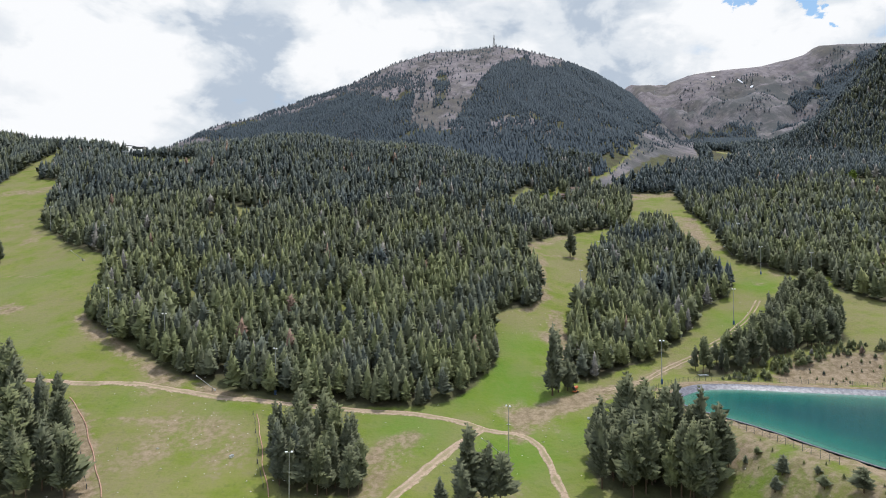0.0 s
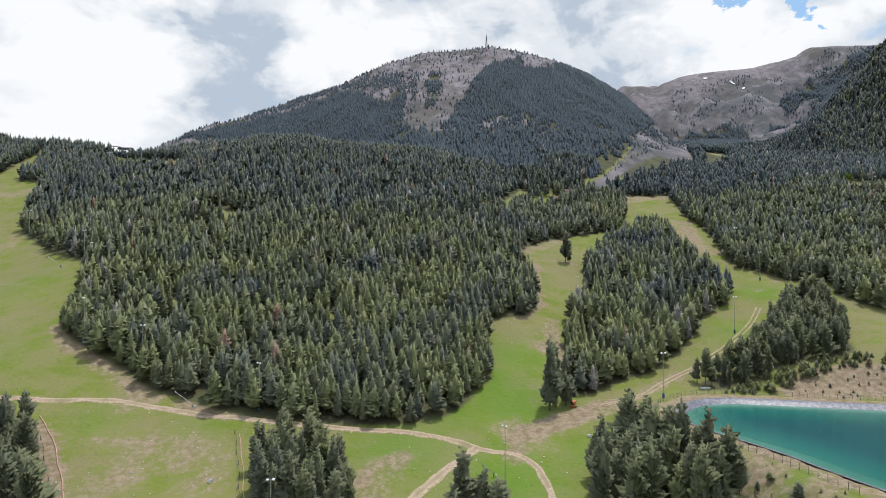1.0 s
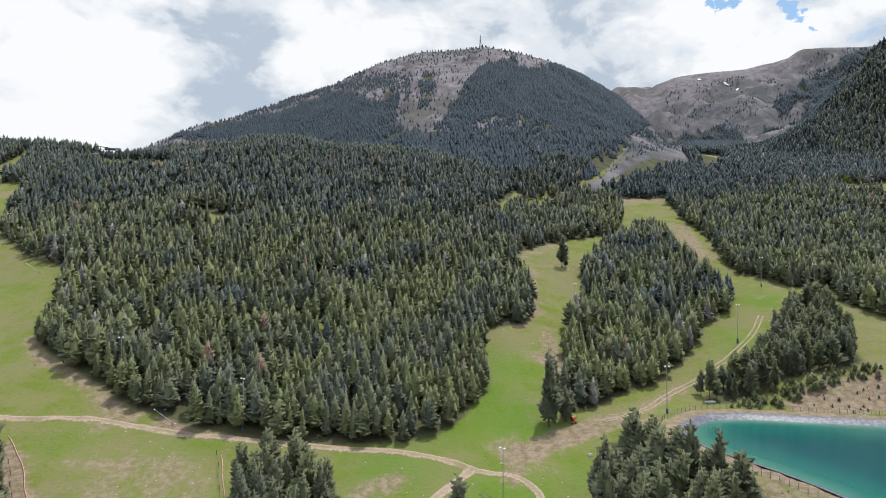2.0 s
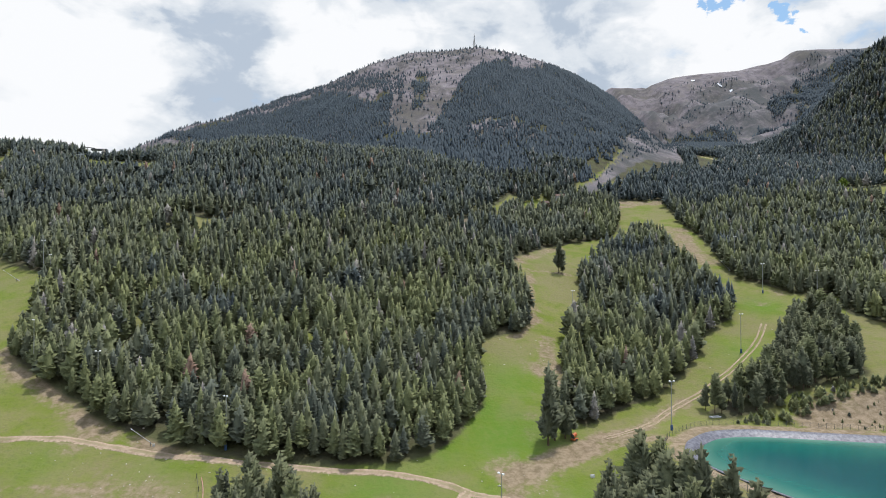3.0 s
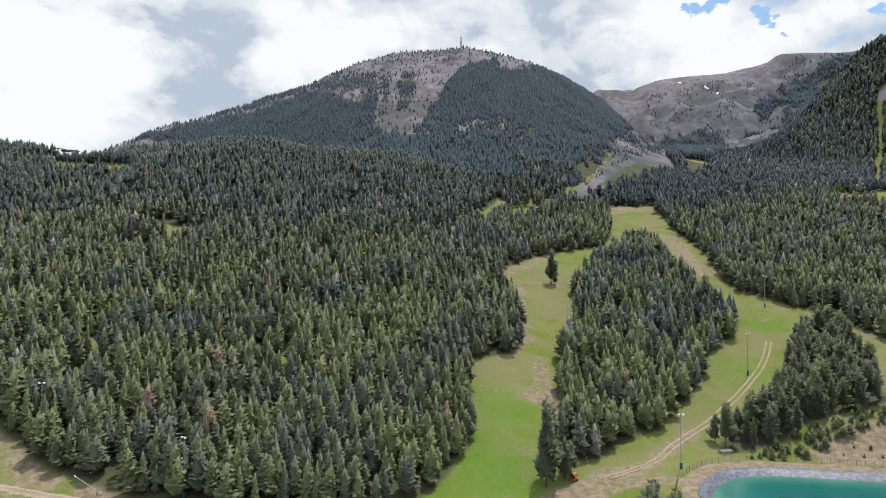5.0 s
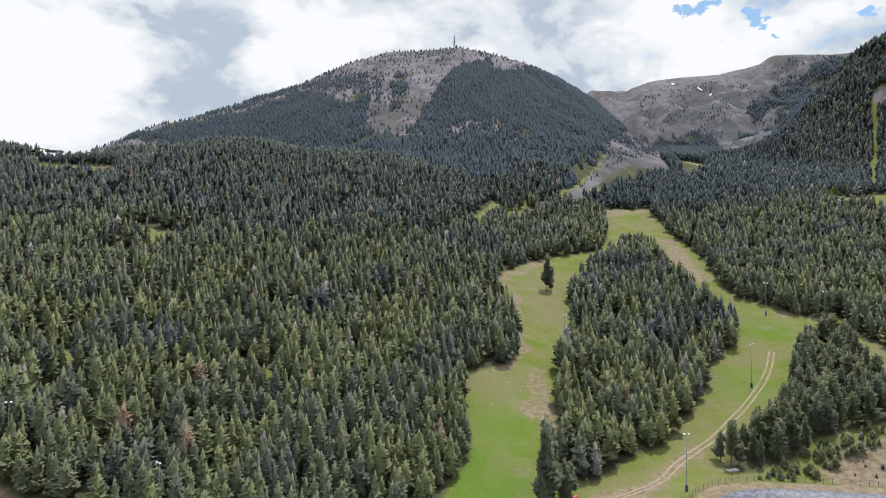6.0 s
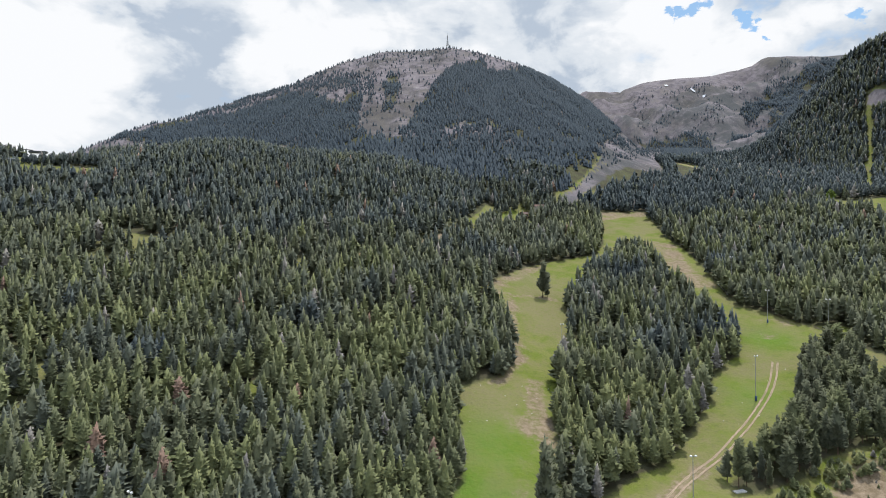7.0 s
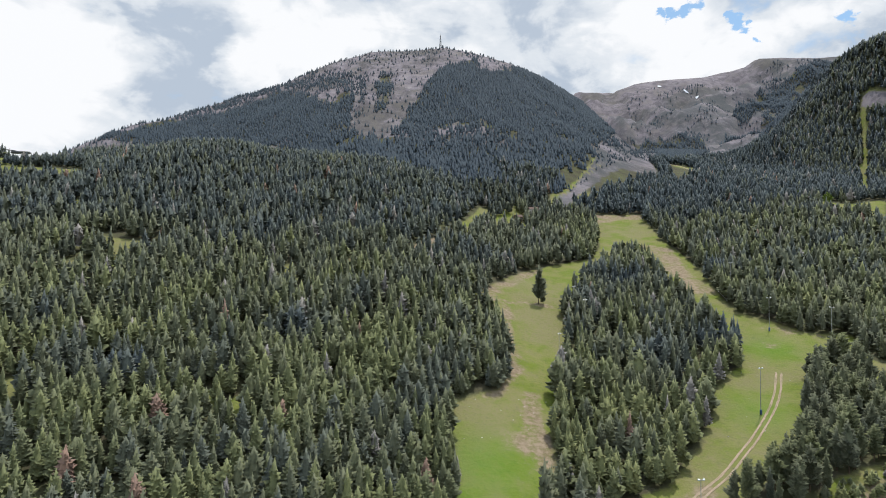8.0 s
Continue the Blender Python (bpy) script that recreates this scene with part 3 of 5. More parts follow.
def build_ground():
    xs = steps(-230, 250, 3.2, -4200, 4200, 1.032)
    ys = steps(130, 420, 3.2, -2500, 4400, 1.02)
    xx, yy = np.meshgrid(xs, ys)
    x, y = xx.ravel(), yy.ravel()
    z = terrain(x, y)
    nx, ny = len(xs), len(ys)
    i = (np.arange(ny - 1)[:, None] * nx + np.arange(nx - 1)).ravel()
    me = mesh_from("ground", np.stack([x, y, z], 1), np.stack([i, i + 1, i + nx + 1, i + nx], 1), GROUND, True)
    duff = np.zeros_like(x)
    for w in WOODS:
        duff = np.maximum(duff, soft_inside(w, x, y, 5))
    for gl in GLADES:
        duff *= 1 - soft_inside(gl, x, y, 4)
    rock = np.maximum(smooth01((y - 800 + 0.25 * np.minimum(x, 0)) / 60) * smooth01((x + 700) / 300) * (1 - soft_inside(RIGHT_WOOD, x, y, 10)), np.maximum(soft_inside(SCREE, x, y, 12), 0.8 * soft_inside(SADDLE, x, y, 10)))
    high = np.zeros_like(x)
    for w in (PEAK_WOOD_LEFT, PEAK_WOOD_MID, PEAK_WOOD_RIGHT, PEAK_FOOT, PEAK_BASE, FAR_WOOD_A, FAR_WOOD_B, FAR_WOOD_C):
        high = np.maximum(high, soft_inside(w, x, y, 8))  # under the upper woods
    rock *= (1 - 0.55 * high) * (1 - 0.25 * soft_inside(PEAK_THIN, x, y, 20))
    rock *= 1 - 0.15 * soft_inside(SCREE, x, y, 25)
    rock *= 1 - soft_inside(GLADE_E, x, y, 6)
    rock *= 1 - soft_inside(GREEN_KNOB, x, y, 8)
    duff *= 1 - soft_inside(GREEN_KNOB, x, y, 8)
    for cx, cy, cr in CLEARINGS:
        duff *= 1 - 0.7 * smooth01(1.5 - np.hypot(x - cx, (y - cy) * 0.7) / cr)
    rock = np.maximum(np.maximum(rock, 0.55 * soft_inside(CLIFF, x, y, 8)), soft_inside(SPUR_SCREE, x, y, 4))
    duff = np.maximum(np.maximum(duff, high), smooth01((y - 690 + 0.5 * np.minimum(x - 20, 0)) / 40) * (1 - 0.8 * soft_inside(SADDLE, x, y, 3)) * (x < 450))
    bare = np.zeros_like(x)
    for bx, by, r, amount in BARE_SPOTS:
        bare = np.maximum(bare, amount * np.exp(-((x - bx) ** 2 + (y - by) ** 2) / (2 * r * r)))
    bare = np.maximum(bare, 0.95 * soft_inside(SHRUBS, x, y, 5))
    for line, half, amount in BARE_LINES:
        bare = np.maximum(bare, amount * smooth01(1.6 - edge_distance(line, x, y, False) / half))
    rim = pond_distance(x, y)
    bare = np.maximum(bare, smooth01(1 - np.abs(rim - 3) / 6))
    lush = np.zeros_like(x)
    for bx, by, r, amount in LUSH_SPOTS:
        lush = np.maximum(lush, amount * np.exp(-((x - bx) ** 2 + (y - by) ** 2) / (2 * r * r)))
    # Darker blue-grey blotches on the far ridge's lower slopes and in the gully.
    heath = 0.8 * smooth01((x - 520) / 120) * smooth01((y - 1000) / 100) * smooth01((1690 - y + 0.15 * (x - 900)) / 120)
    heath = np.maximum(heath, 0.9 * np.maximum(soft_inside(SADDLE, x, y, 12), soft_inside(SCREE, x, y, 14)))
    for key, value in (("duff", duff), ("rock", rock), ("bare", bare), ("lush", lush), ("heath", heath)):
        me.attributes.new(key, "FLOAT", "POINT").data.foreach_set("value", value.astype(np.float32))
    tagged(new("ground", me), "green and brown ski meadows below forest and bare rocky mountains", "ground", kind="structure")


BARE_LINES = [
    ([(59, 413), (77, 441), (104, 476)], 6, 0.6),
    ([(63, 368), (59, 336), (45, 313)], 4, 0.7),
    ([(60, 301), (59, 285), (56, 259)], 4, 0.75),
    ([(213, 525), (208, 482), (201, 446), (200, 423)], 8, 0.62),
    ([(204, 366), (220, 351)], 5, 0.5),
    ([(-171, 274), (-158, 261), (-131, 245), (-111, 232), (-99, 227), (-74, 220)], 5, 0.7),
    ([(-24, 167), (-18, 194)], 5, 0.6),
    ([(-137, 206), (-122, 190), (-106, 164)], 6, 0.95),
    ([(206, 619), (248, 634)], 8, 0.7),
    ([(33, 215), (48, 225), (67, 230), (86, 220)], 5, 0.8),
    ([(26, 200), (31, 216)], 4, 0.7),
    ([(83, 160), (88, 145), (98, 127)], 5, 0.55),
    ([(181, 670), (215, 717), (254, 770), (333, 859), (424, 1004)], 14, 0.4),
    ([(-27, 434), (-10, 447), (15, 463), (47, 512), (60, 540)], 9, 0.75),
    ([(72, 412), (67, 381), (60, 354), (52, 330)], 3, 0.75),
    ([(63, 316), (58, 299), (53, 283)], 4, 0.75),
    ([(222, 513), (210, 476), (198, 441)], 5, 0.8),
    ([(58, 420), (68, 436), (87, 455), (105, 478)], 6, 0.7),
    ([(48, 403), (70, 411), (92, 416), (103, 416)], 1.5, 0.7),
    ([(-24, 168), (-22, 179), (-18, 191), (-12, 198)], 6, 0.65),
    ([(-122, 205), (-109, 204), (-96, 203), (-83, 200), (-72, 196)], 1.6, 0.5),
    ([(28, 212), (32, 216), (40, 220), (50, 224), (65, 234), (73, 235)], 5, 0.9),
    ([(65, 235), (82, 239), (94, 250), (105, 257)], 3.5, 0.7),
    ([(-262, 339), (-224, 327)], 1.4, 0.6),
    ([(189, 636), (226, 643), (251, 625)], 9, 0.7),
    ([(14, 448), (31, 475), (50, 503)], 11, 0.8),
    ([(-433, 1009), (-401, 1003), (-368, 983)], 8, 0.8),
    ([(194, 642), (251, 625)], 6, 0.8),
    ([(53, 283), (37, 235), (31, 216)], 3, 0.4),
    ([(-403, 519), (-376, 524), (-360, 539)], 9, 0.6),
    ([(55, 398), (81, 410), (106, 413)], 1.6, 0.6),
    ([(-261, 338), (-222, 326)], 1.6, 0.6),
]
BARE_SPOTS = [
    (-214, 284, 5, 1), (-289, 404, 9, 0.55), (-116, 222, 6, 0.5), (31, 216, 9, 0.75), (60, 344, 8, 0.6),
    (53, 283, 7, 0.65), (210, 471, 7, 0.7), (-98, 187, 10, 0.6), (-88, 197, 14, 0.64), (-71, 188, 10, 0.6),
    (-16, 191, 8, 0.68), (16, 172, 10, 0.5), (84, 158, 10, 0.6), (88, 141, 12, 0.7), (93, 132, 10, 0.6),
    (192, 346, 5, 0.6), (-326, 437, 8, 0.5), (-299, 418, 7, 0.5), (-221, 286, 6, 0.9), (45, 212, 10, 0.4), (15, 233, 5, 0.3),
]

LUSH_SPOTS = [  # x, y, radius, amount of the freshest grass
    (30, 236, 15, 0.9), (22, 252, 10, 0.9), (36, 272, 12, 0.7), (5, 228, 10, 0.7), (-12, 205, 11, 0.8), (24, 190, 14, 0.8),
    (46, 200, 9, 0.6), (190, 345, 9, 0.7), (150, 296, 10, 0.5), (-190, 250, 20, 0.25), (-120, 214, 8, 0.35), (-82, 214, 8, 0.3),
    (-230, 320, 20, 0.3), (84, 150, 8, 0.5), (74, 460, 14, 0.4),
]

build_ground()


def ribbon(name, line, width, label, lift=0.22, seed=1, mat=None):
    """A track laid on the ground along a line, with uneven edges."""
    rng = np.random.RandomState(seed)
    p = np.array(line, dtype=float)
    for _ in range(3):                                   # corner cutting
        q = np.empty((2 * len(p) - 2, 2))
        q[0::2], q[1::2] = 0.75 * p[:-1] + 0.25 * p[1:], 0.25 * p[:-1] + 0.75 * p[1:]
        p = np.vstack([p[:1], q, p[-1:]])
    along = np.concatenate([[0], np.cumsum(np.hypot(*np.diff(p, axis=0).T))])
    s = np.arange(0, along[-1], 1.5)
    p = np.stack([np.interp(s, along, p[:, 0]), np.interp(s, along, p[:, 1])], 1)
    d = np.gradient(p, axis=0)
    d /= np.linalg.norm(d, axis=1)[:, None] + 1e-9
    side = np.stack([-d[:, 1], d[:, 0]], 1)
    verts, tone = [], []
    rows = (-0.5, -0.32, -0.11, 0.11, 0.32, 0.5)
    for k, f in enumerate(rows):
        wob = 0.16 * width * waves(p[:, 0] + 40 * k, p[:, 1], 9, seed + k) if abs(f) == 0.5 else np.zeros(len(p))
        q = p + side * (f * width + wob)[:, None]
        verts.append(np.stack([q[:, 0], q[:, 1], terrain(q[:, 0], q[:, 1]) + lift - (0.3 if abs(f) == 0.5 else 0)], 1))
        tone.append(np.full(len(p), 1 - abs(f)))
    verts, tone, n = np.concatenate(verts), np.concatenate(tone), len(p)
    i = np.arange(n - 1)
    faces = np.concatenate([np.stack([k * n + i, k * n + i + 1, (k + 1) * n + i + 1, (k + 1) * n + i], 1)[:, ::-1] for k in range(len(rows) - 1)])
    return tagged(new(name, mesh_from(name, verts, faces, mat or DIRT, True, tone, "middle")), label, "road" if mat is None else "grass strip", kind="structure")


ribbon("road_main", ROAD_MAIN, 3.4, "pale gravel road along the foot of the forest", seed=2)
ribbon("road_fork", ROAD_FORKA, 4.0, "pale gravel road branching down the meadow", seed=3)
ribbon("road_bend", ROAD_FORKB, 3.0, "pale gravel road bending downhill through grass", seed=4)
ribbon("track_upper", TRACK_HIGH, 3.0, "pale dirt track crossing a small upper meadow", 0.4, 6)
ribbon("grass_strip", LIFTLINE, 9, "bright green strip cut through the forest below the scree", 2.0, 8, GROUND)
for side in (-1.05, 1.05):
    ribbon("track_slope", [(px + side * 0.75, py - side * 0.65) for px, py in TRACK_UP], 0.95, "worn wheel rut climbing the grassy ski run", seed=5)


def build_pond():
    xs, ys = np.arange(80, 252, 2.0), np.arange(108, 236, 2.0)
    xx, yy = np.meshgrid(xs, ys)
    x, y = xx.ravel(), yy.ravel()
    rim = pond_distance(x, y)
    nx = len(xs)
    i = (np.arange(len(ys) - 1)[:, None] * nx + np.arange(nx - 1)).ravel()
    f = np.stack([i, i + 1, i + nx + 1, i + nx], 1)
    f = f[(rim[f] < 0.5).all(1)]
    tone = np.clip((-rim - 3) / 26, 0, 1)
    me = mesh_from("water", np.stack([x, y, np.full_like(x, WATER)], 1), f, WATER_BODY, True, tone, "depth")
    tagged(new("water", me), "turquoise water of the artificial reservoir", "water", kind="structure")
    # grey liner: a strip down the bank
    p = np.array(POND + POND[:1])
    s = np.concatenate([[0], np.cumsum(np.hypot(*np.diff(p, axis=0).T))])
    t = np.arange(0, s[-1], 1.0)
    p = np.stack([np.interp(t, s, p[:, 0]), np.interp(t, s, p[:, 1])], 1)
    for _ in range(4):
        p = (np.roll(p, 1, 0) + 2 * p + np.roll(p, -1, 0)) / 4
    d = np.roll(p, -1, 0) - np.roll(p, 1, 0)
    d /= np.linalg.norm(d, axis=1)[:, None]
    inn = np.stack([-d[:, 1], d[:, 0]], 1)
    if inside(POND, *(p[:1] + inn[:1]).T)[0] == 0:
        inn = -inn
    rows = []
    for off, h in ((-0.5, RIM + 0.08), (0.3, RIM + 0.10), (2.0, RIM - 0.6), (3.9, WATER - 0.3)):
        q = p + inn * off
        rows.append(np.stack([q[:, 0], q[:, 1], np.full(len(q), h)], 1))
    n = len(p)
    i = np.arange(n)
    j = (i + 1) % n
    faces = np.concatenate([np.stack([k * n + i, k * n + j, (k + 1) * n + j, (k + 1) * n + i], 1) for k in range(3)])
    tagged(new("pond_liner", mesh_from("pond_liner", np.concatenate(rows), faces, LINER)), "grey plastic liner round the reservoir bank", "liner", kind="structure")


build_pond()


# ---- trees ----
def conifer(seed, boughs, girth=0.17, low=0.12, sharp=0.8, rough=0.2, sides=6, fingers=1, core=0.74):
    """Crown of a pine one metre high: a core of twigs set all round with drooping boughs, each a ridged pad of needles.
    Returns vertices, triangles and the way that each vertex faces out of the crown."""
    rng = np.random.RandomState(seed)
    lean, lump, turn = rng.normal(0, 0.02, 2), rng.uniform(0, 6.3, 4), rng.uniform(0, 6.3)

    def reach(u, a):
        uneven = 1 + rough * (math.sin(a + lump[0]) + 0.9 * math.sin(2 * a + 9 * u + lump[1]) + 0.8 * math.sin(17 * u + a + lump[2]))
        return girth * max(0.4, uneven) * min(1.0, 0.65 + 2.2 * u) * max(0.0, 1 - u) ** sharp

    verts, tris, outs = [(0.0, 0.0, low * 0.8)], [], [(0.0, 0.0, -1.0)]
    for u in (0.04, 0.35, 0.72):
        for j in range(sides):
            a = 6.283 * j / sides
            verts.append((core * reach(u, a) * math.cos(a), core * reach(u, a) * math.sin(a), low + (1 - low) * u))
            outs.append((math.cos(a), math.sin(a), 0.5))
    verts.append((0.0, 0.0, 1.0))
    outs.append((0.0, 0.0, 1.0))
    for j in range(sides):
        q = (j + 1) % sides
        tris.append((0, 1 + q, 1 + j))
        for r in (0, 1):
            tris += [(1 + r * sides + j, 1 + r * sides + q, 1 + (r + 1) * sides + q), (1 + r * sides + j, 1 + (r + 1) * sides + q, 1 + (r + 1) * sides + j)]
        tris.append((1 + 2 * sides + j, 1 + 2 * sides + q, 1 + 3 * sides))
    size = (60.0 / boughs) ** 0.5
    for i in range(boughs):
        u = min(0.95, max(0.0, 1 - math.sqrt((i + 0.5) / boughs) + rng.uniform(-0.04, 0.04)))
        whole = turn + i * 2.39996 + rng.uniform(-0.35, 0.35)
        full = reach(u, whole) * rng.uniform(0.82, 1.2)
        for k in range(fingers):
            a = whole + (0.0 if fingers == 1 else (k - (fingers - 1) / 2) * 0.34 * size + rng.uniform(-0.08, 0.08))
            r = full * (1.0 if fingers == 1 else 1.08 - 0.22 * abs(k - (fingers - 1) / 2) + rng.uniform(-0.1, 0.1))
            out, across, up = np.array([math.cos(a), math.sin(a), 0.0]), np.array([-math.sin(a), math.cos(a), 0.0]), np.array([0.0, 0.0, 1.0])
            z = low + (1 - low) * u + rng.uniform(-0.03, 0.03) * (1 - u)
            roll = rng.normal(0, 0.45)
            rise = ((0.10 if fingers == 1 else 0.32) + 0.40 * u + rng.uniform(-0.12, 0.12)) * (r + 0.02)          # upper boughs reach up, lower ones hang
            half = (0.34 * r + 0.012) * size * rng.uniform(0.75, 1.25) * (1.0 if fingers == 1 else 0.52)
            m = len(verts)
            verts += [tuple(out * r * 0.22 + up * (z + 0.02 + 0.10 * r)),
                      tuple(out * r * 0.74 + across * half + up * (z + (roll - 0.3) * half)),
                      tuple(out * r * 1.08 + up * (z + rise * 0.55 - 0.03 * r)),
                      tuple(out * r * 0.72 - across * half + up * (z - (roll + 0.3) * half))]
            for side, lift in ((0, 0.8), (0.7, 0.45), (0, 0.4), (-0.7, 0.45)):
                outs.append(tuple(out + across * side + up * lift))
            tris += [(m, m + 1, m + 2), (m, m + 2, m + 3)]
    v = np.array(verts)
    v[:, :2] += lean * v[:, 2:3]
    o = np.array(outs)
    return v, np.array(tris), o / np.linalg.norm(o, axis=1)[:, None]


def trunk_form(sides=7, rings=5, r=0.013):
    verts, faces = [], []
    for k in range(rings):
        u = k / (rings - 1)
        for j in range(sides):
            a = 6.283 * j / sides
            rr = r * (1 - 0.85 * u) * (1.35 if k == 0 else 1)
            verts.append((rr * math.cos(a) + 0.004 * math.sin(5 * u), rr * math.sin(a), 0.94 * u - 0.03))
    for k in range(rings - 1):
        for j in range(sides):
            a, b = k * sides + j, k * sides + (j + 1) % sides
            faces.append((a, b, b + sides, a + sides))
    return np.array(verts), np.array(faces)


def tiny_form(seed):
    """A far pine: two ragged cones."""
    rng = np.random.RandomState(seed)
    v, f, n = [], [], 0
    for z0, z1, r in ((0.05, 0.72, 0.22), (0.42, 1.0, 0.15)):
        ring = [(r * rng.uniform(0.7, 1.25) * math.cos(6.283 * j / 5), r * rng.uniform(0.7, 1.25) * math.sin(6.283 * j / 5), z0 + rng.uniform(-0.06, 0.06)) for j in range(5)]
        v += ring + [(0, 0, z1)]
        f += [(n + j, n + (j + 1) % 5, n + 5) for j in range(5)]
        n += 6
    v = np.array(v)
    o = v * (1, 1, 0) + (0, 0, 0.12)
    return v, np.array(f), o / np.linalg.norm(o, axis=1)[:, None]


def facing(me, outs):
    """Stores the way that each vertex faces out of its crown."""
    me.attributes.new("outward", "FLOAT_VECTOR", "POINT").data.foreach_set("vector", np.asarray(outs, dtype=np.float32).ravel())
    return me


def scatter(poly, gap, seed, keep=None, crests=()):
    """Uneven rows of places in a polygon."""
    rng = np.random.RandomState(seed)
    p = np.array(poly, dtype=float)
    (x0, y0), (x1, y1) = p.min(0), p.max(0)
    gx, gy = np.meshgrid(np.arange(x0, x1, gap), np.arange(y0, y1, gap * 0.87))
    gx[1::2] += gap / 2
    x, y = (gx + rng.uniform(-0.46, 0.46, gx.shape) * gap).ravel(), (gy + rng.uniform(-0.46, 0.46, gy.shape) * gap).ravel()
    ok = inside(poly, x, y)
    for gl in GLADES:
        ok &= ~(inside(gl, x, y) | (edge_distance(gl, x, y) < 2))
    for cx, cy, cr in CLEARINGS:
        ok &= np.hypot(x - cx, (y - cy) * 0.7) > cr * rng.uniform(0.7, 1.2, len(x))
    if keep is not None:
        ok &= keep(x, y)
    for crest in crests:                 # nothing grows far behind a crest
        on = (x > crest[0, 0]) & (x < crest[-1, 0])
        ok &= ~(on & (y > np.interp(x, crest[:, 0], crest[:, 1]) + 25) & (y < 880))
    return x[ok], y[ok], rng


def grow(name, x, y, height, forms, label, rng, wide=1.0, needles=None, stand=None):
    """Many pines as one piece of woodland."""
    z = terrain(x, y)
    pick = rng.randint(0, len(forms), len(x))
    verts, tris, tones, outs, n = [], [], [], [], 0
    for k, (tv, tf, to) in enumerate(forms):
        s = pick == k
        m = int(s.sum())
        if not m:
            continue
        a, h = rng.uniform(0, 6.283, m), height[s]
        w = h * rng.uniform(0.85, 1.2, m) * wide
        c, si = np.cos(a), np.sin(a)
        vx = (tv[:, 0][None] * c[:, None] - tv[:, 1][None] * si[:, None]) * w[:, None] + x[s][:, None]
        vy = (tv[:, 0][None] * si[:, None] + tv[:, 1][None] * c[:, None]) * w[:, None] + y[s][:, None]
        vz = tv[:, 2][None] * h[:, None] + z[s][:, None] - 0.2
        verts.append(np.stack([vx, vy, vz], 2).reshape(-1, 3))
        tris.append((tf[None] + (n + np.arange(m) * len(tv))[:, None, None]).reshape(-1, 3))
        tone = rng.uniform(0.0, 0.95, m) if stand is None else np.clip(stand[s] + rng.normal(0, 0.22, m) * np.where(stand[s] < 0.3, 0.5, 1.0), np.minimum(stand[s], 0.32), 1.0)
        odd = rng.rand(m)
        tone[odd < 0.003] = 2.0                                      # a dying brown tree here and there
        tone[(odd > 0.003) & (odd < 0.022)] = 3.0                    # and a bare grey one
        tones.append(np.repeat(tone, len(tv)))
        ox = to[:, 0][None] * c[:, None] - to[:, 1][None] * si[:, None]
        oy = to[:, 0][None] * si[:, None] + to[:, 1][None] * c[:, None]
        outs.append(np.stack([ox, oy, np.repeat(to[:, 2][None], m, 0)], 2).reshape(-1, 3))
        n += m * len(tv)
    if not verts:
        return None
    ob = new(name, mesh_from(name, np.concatenate(verts), np.concatenate(tris), needles or NEEDLES, True, np.concatenate(tones), "tone"))
    facing(ob.data, np.concatenate(outs))
    return tagged(ob, label, "forest", kind="stuff")


SHAPES = ((0.195, 0.10, 0.80, 0.12), (0.180, 0.14, 0.72, 0.15), (0.215, 0.16, 0.66, 0.18), (0.205, 0.20, 0.52, 0.20), (0.170, 0.08, 0.88, 0.12), (0.225, 0.18, 0.55, 0.22), (0.190, 0.14, 0.68, 0.20))
NEAR_FORMS = [conifer(1 + k, 235, q[0] * 0.86, q[1] + 0.03, q[2] * 0.68, q[3] * 1.5, sides=7, fingers=3, core=0.66) for k, q in enumerate(SHAPES)]
MID_FORMS = [conifer(11 + k, 126, *q, sides=5) for k, q in enumerate(SHAPES)]
BACK_FORMS = [conifer(31 + k, 66, *q, sides=4) for k, q in enumerate(SHAPES)]
FAR_FORMS = [conifer(51 + k, 34, q[0] * 1.1, *q[1:], sides=4) for k, q in enumerate(SHAPES)]
TINY_FORMS = [tiny_form(s) for s in (31, 32, 33)]

TRUNK = mesh_from("trunk", *trunk_form(), BARK, True)
CROWNS = [facing(mesh_from("crown", v, f, NEEDLES, True, np.full(len(v), t)), o) for (v, f, o), t in zip(NEAR_FORMS, (0.36, 0.42, 0.5, 0.55, 0.38, 0.66, 0.46))]


def pine(x, y, h, kind, turn, label, group="", wide=1.0):
    base = new("pine_tree")
    for name, me in (("trunk", TRUNK), ("crown", CROWNS[kind % len(CROWNS)])):
        new(name, me).parent = base
    base.matrix_basis = Matrix.LocRotScale((x, y, float(terrain(x, y))), Euler((0, 0, turn)), (h * wide, h * wide, h))
    return tagged(base, label, "tree", group)


def plant_clump(poly, gap, seed, lo, hi, label, group):
    x, y, rng = scatter(poly, gap, seed)
    for px, py in zip(x, y):
        pine(float(px), float(py), rng.uniform(lo, hi), rng.randint(7), rng.uniform(0, 6.3), label, group, rng.uniform(0.72, 1.0))
    return len(x)


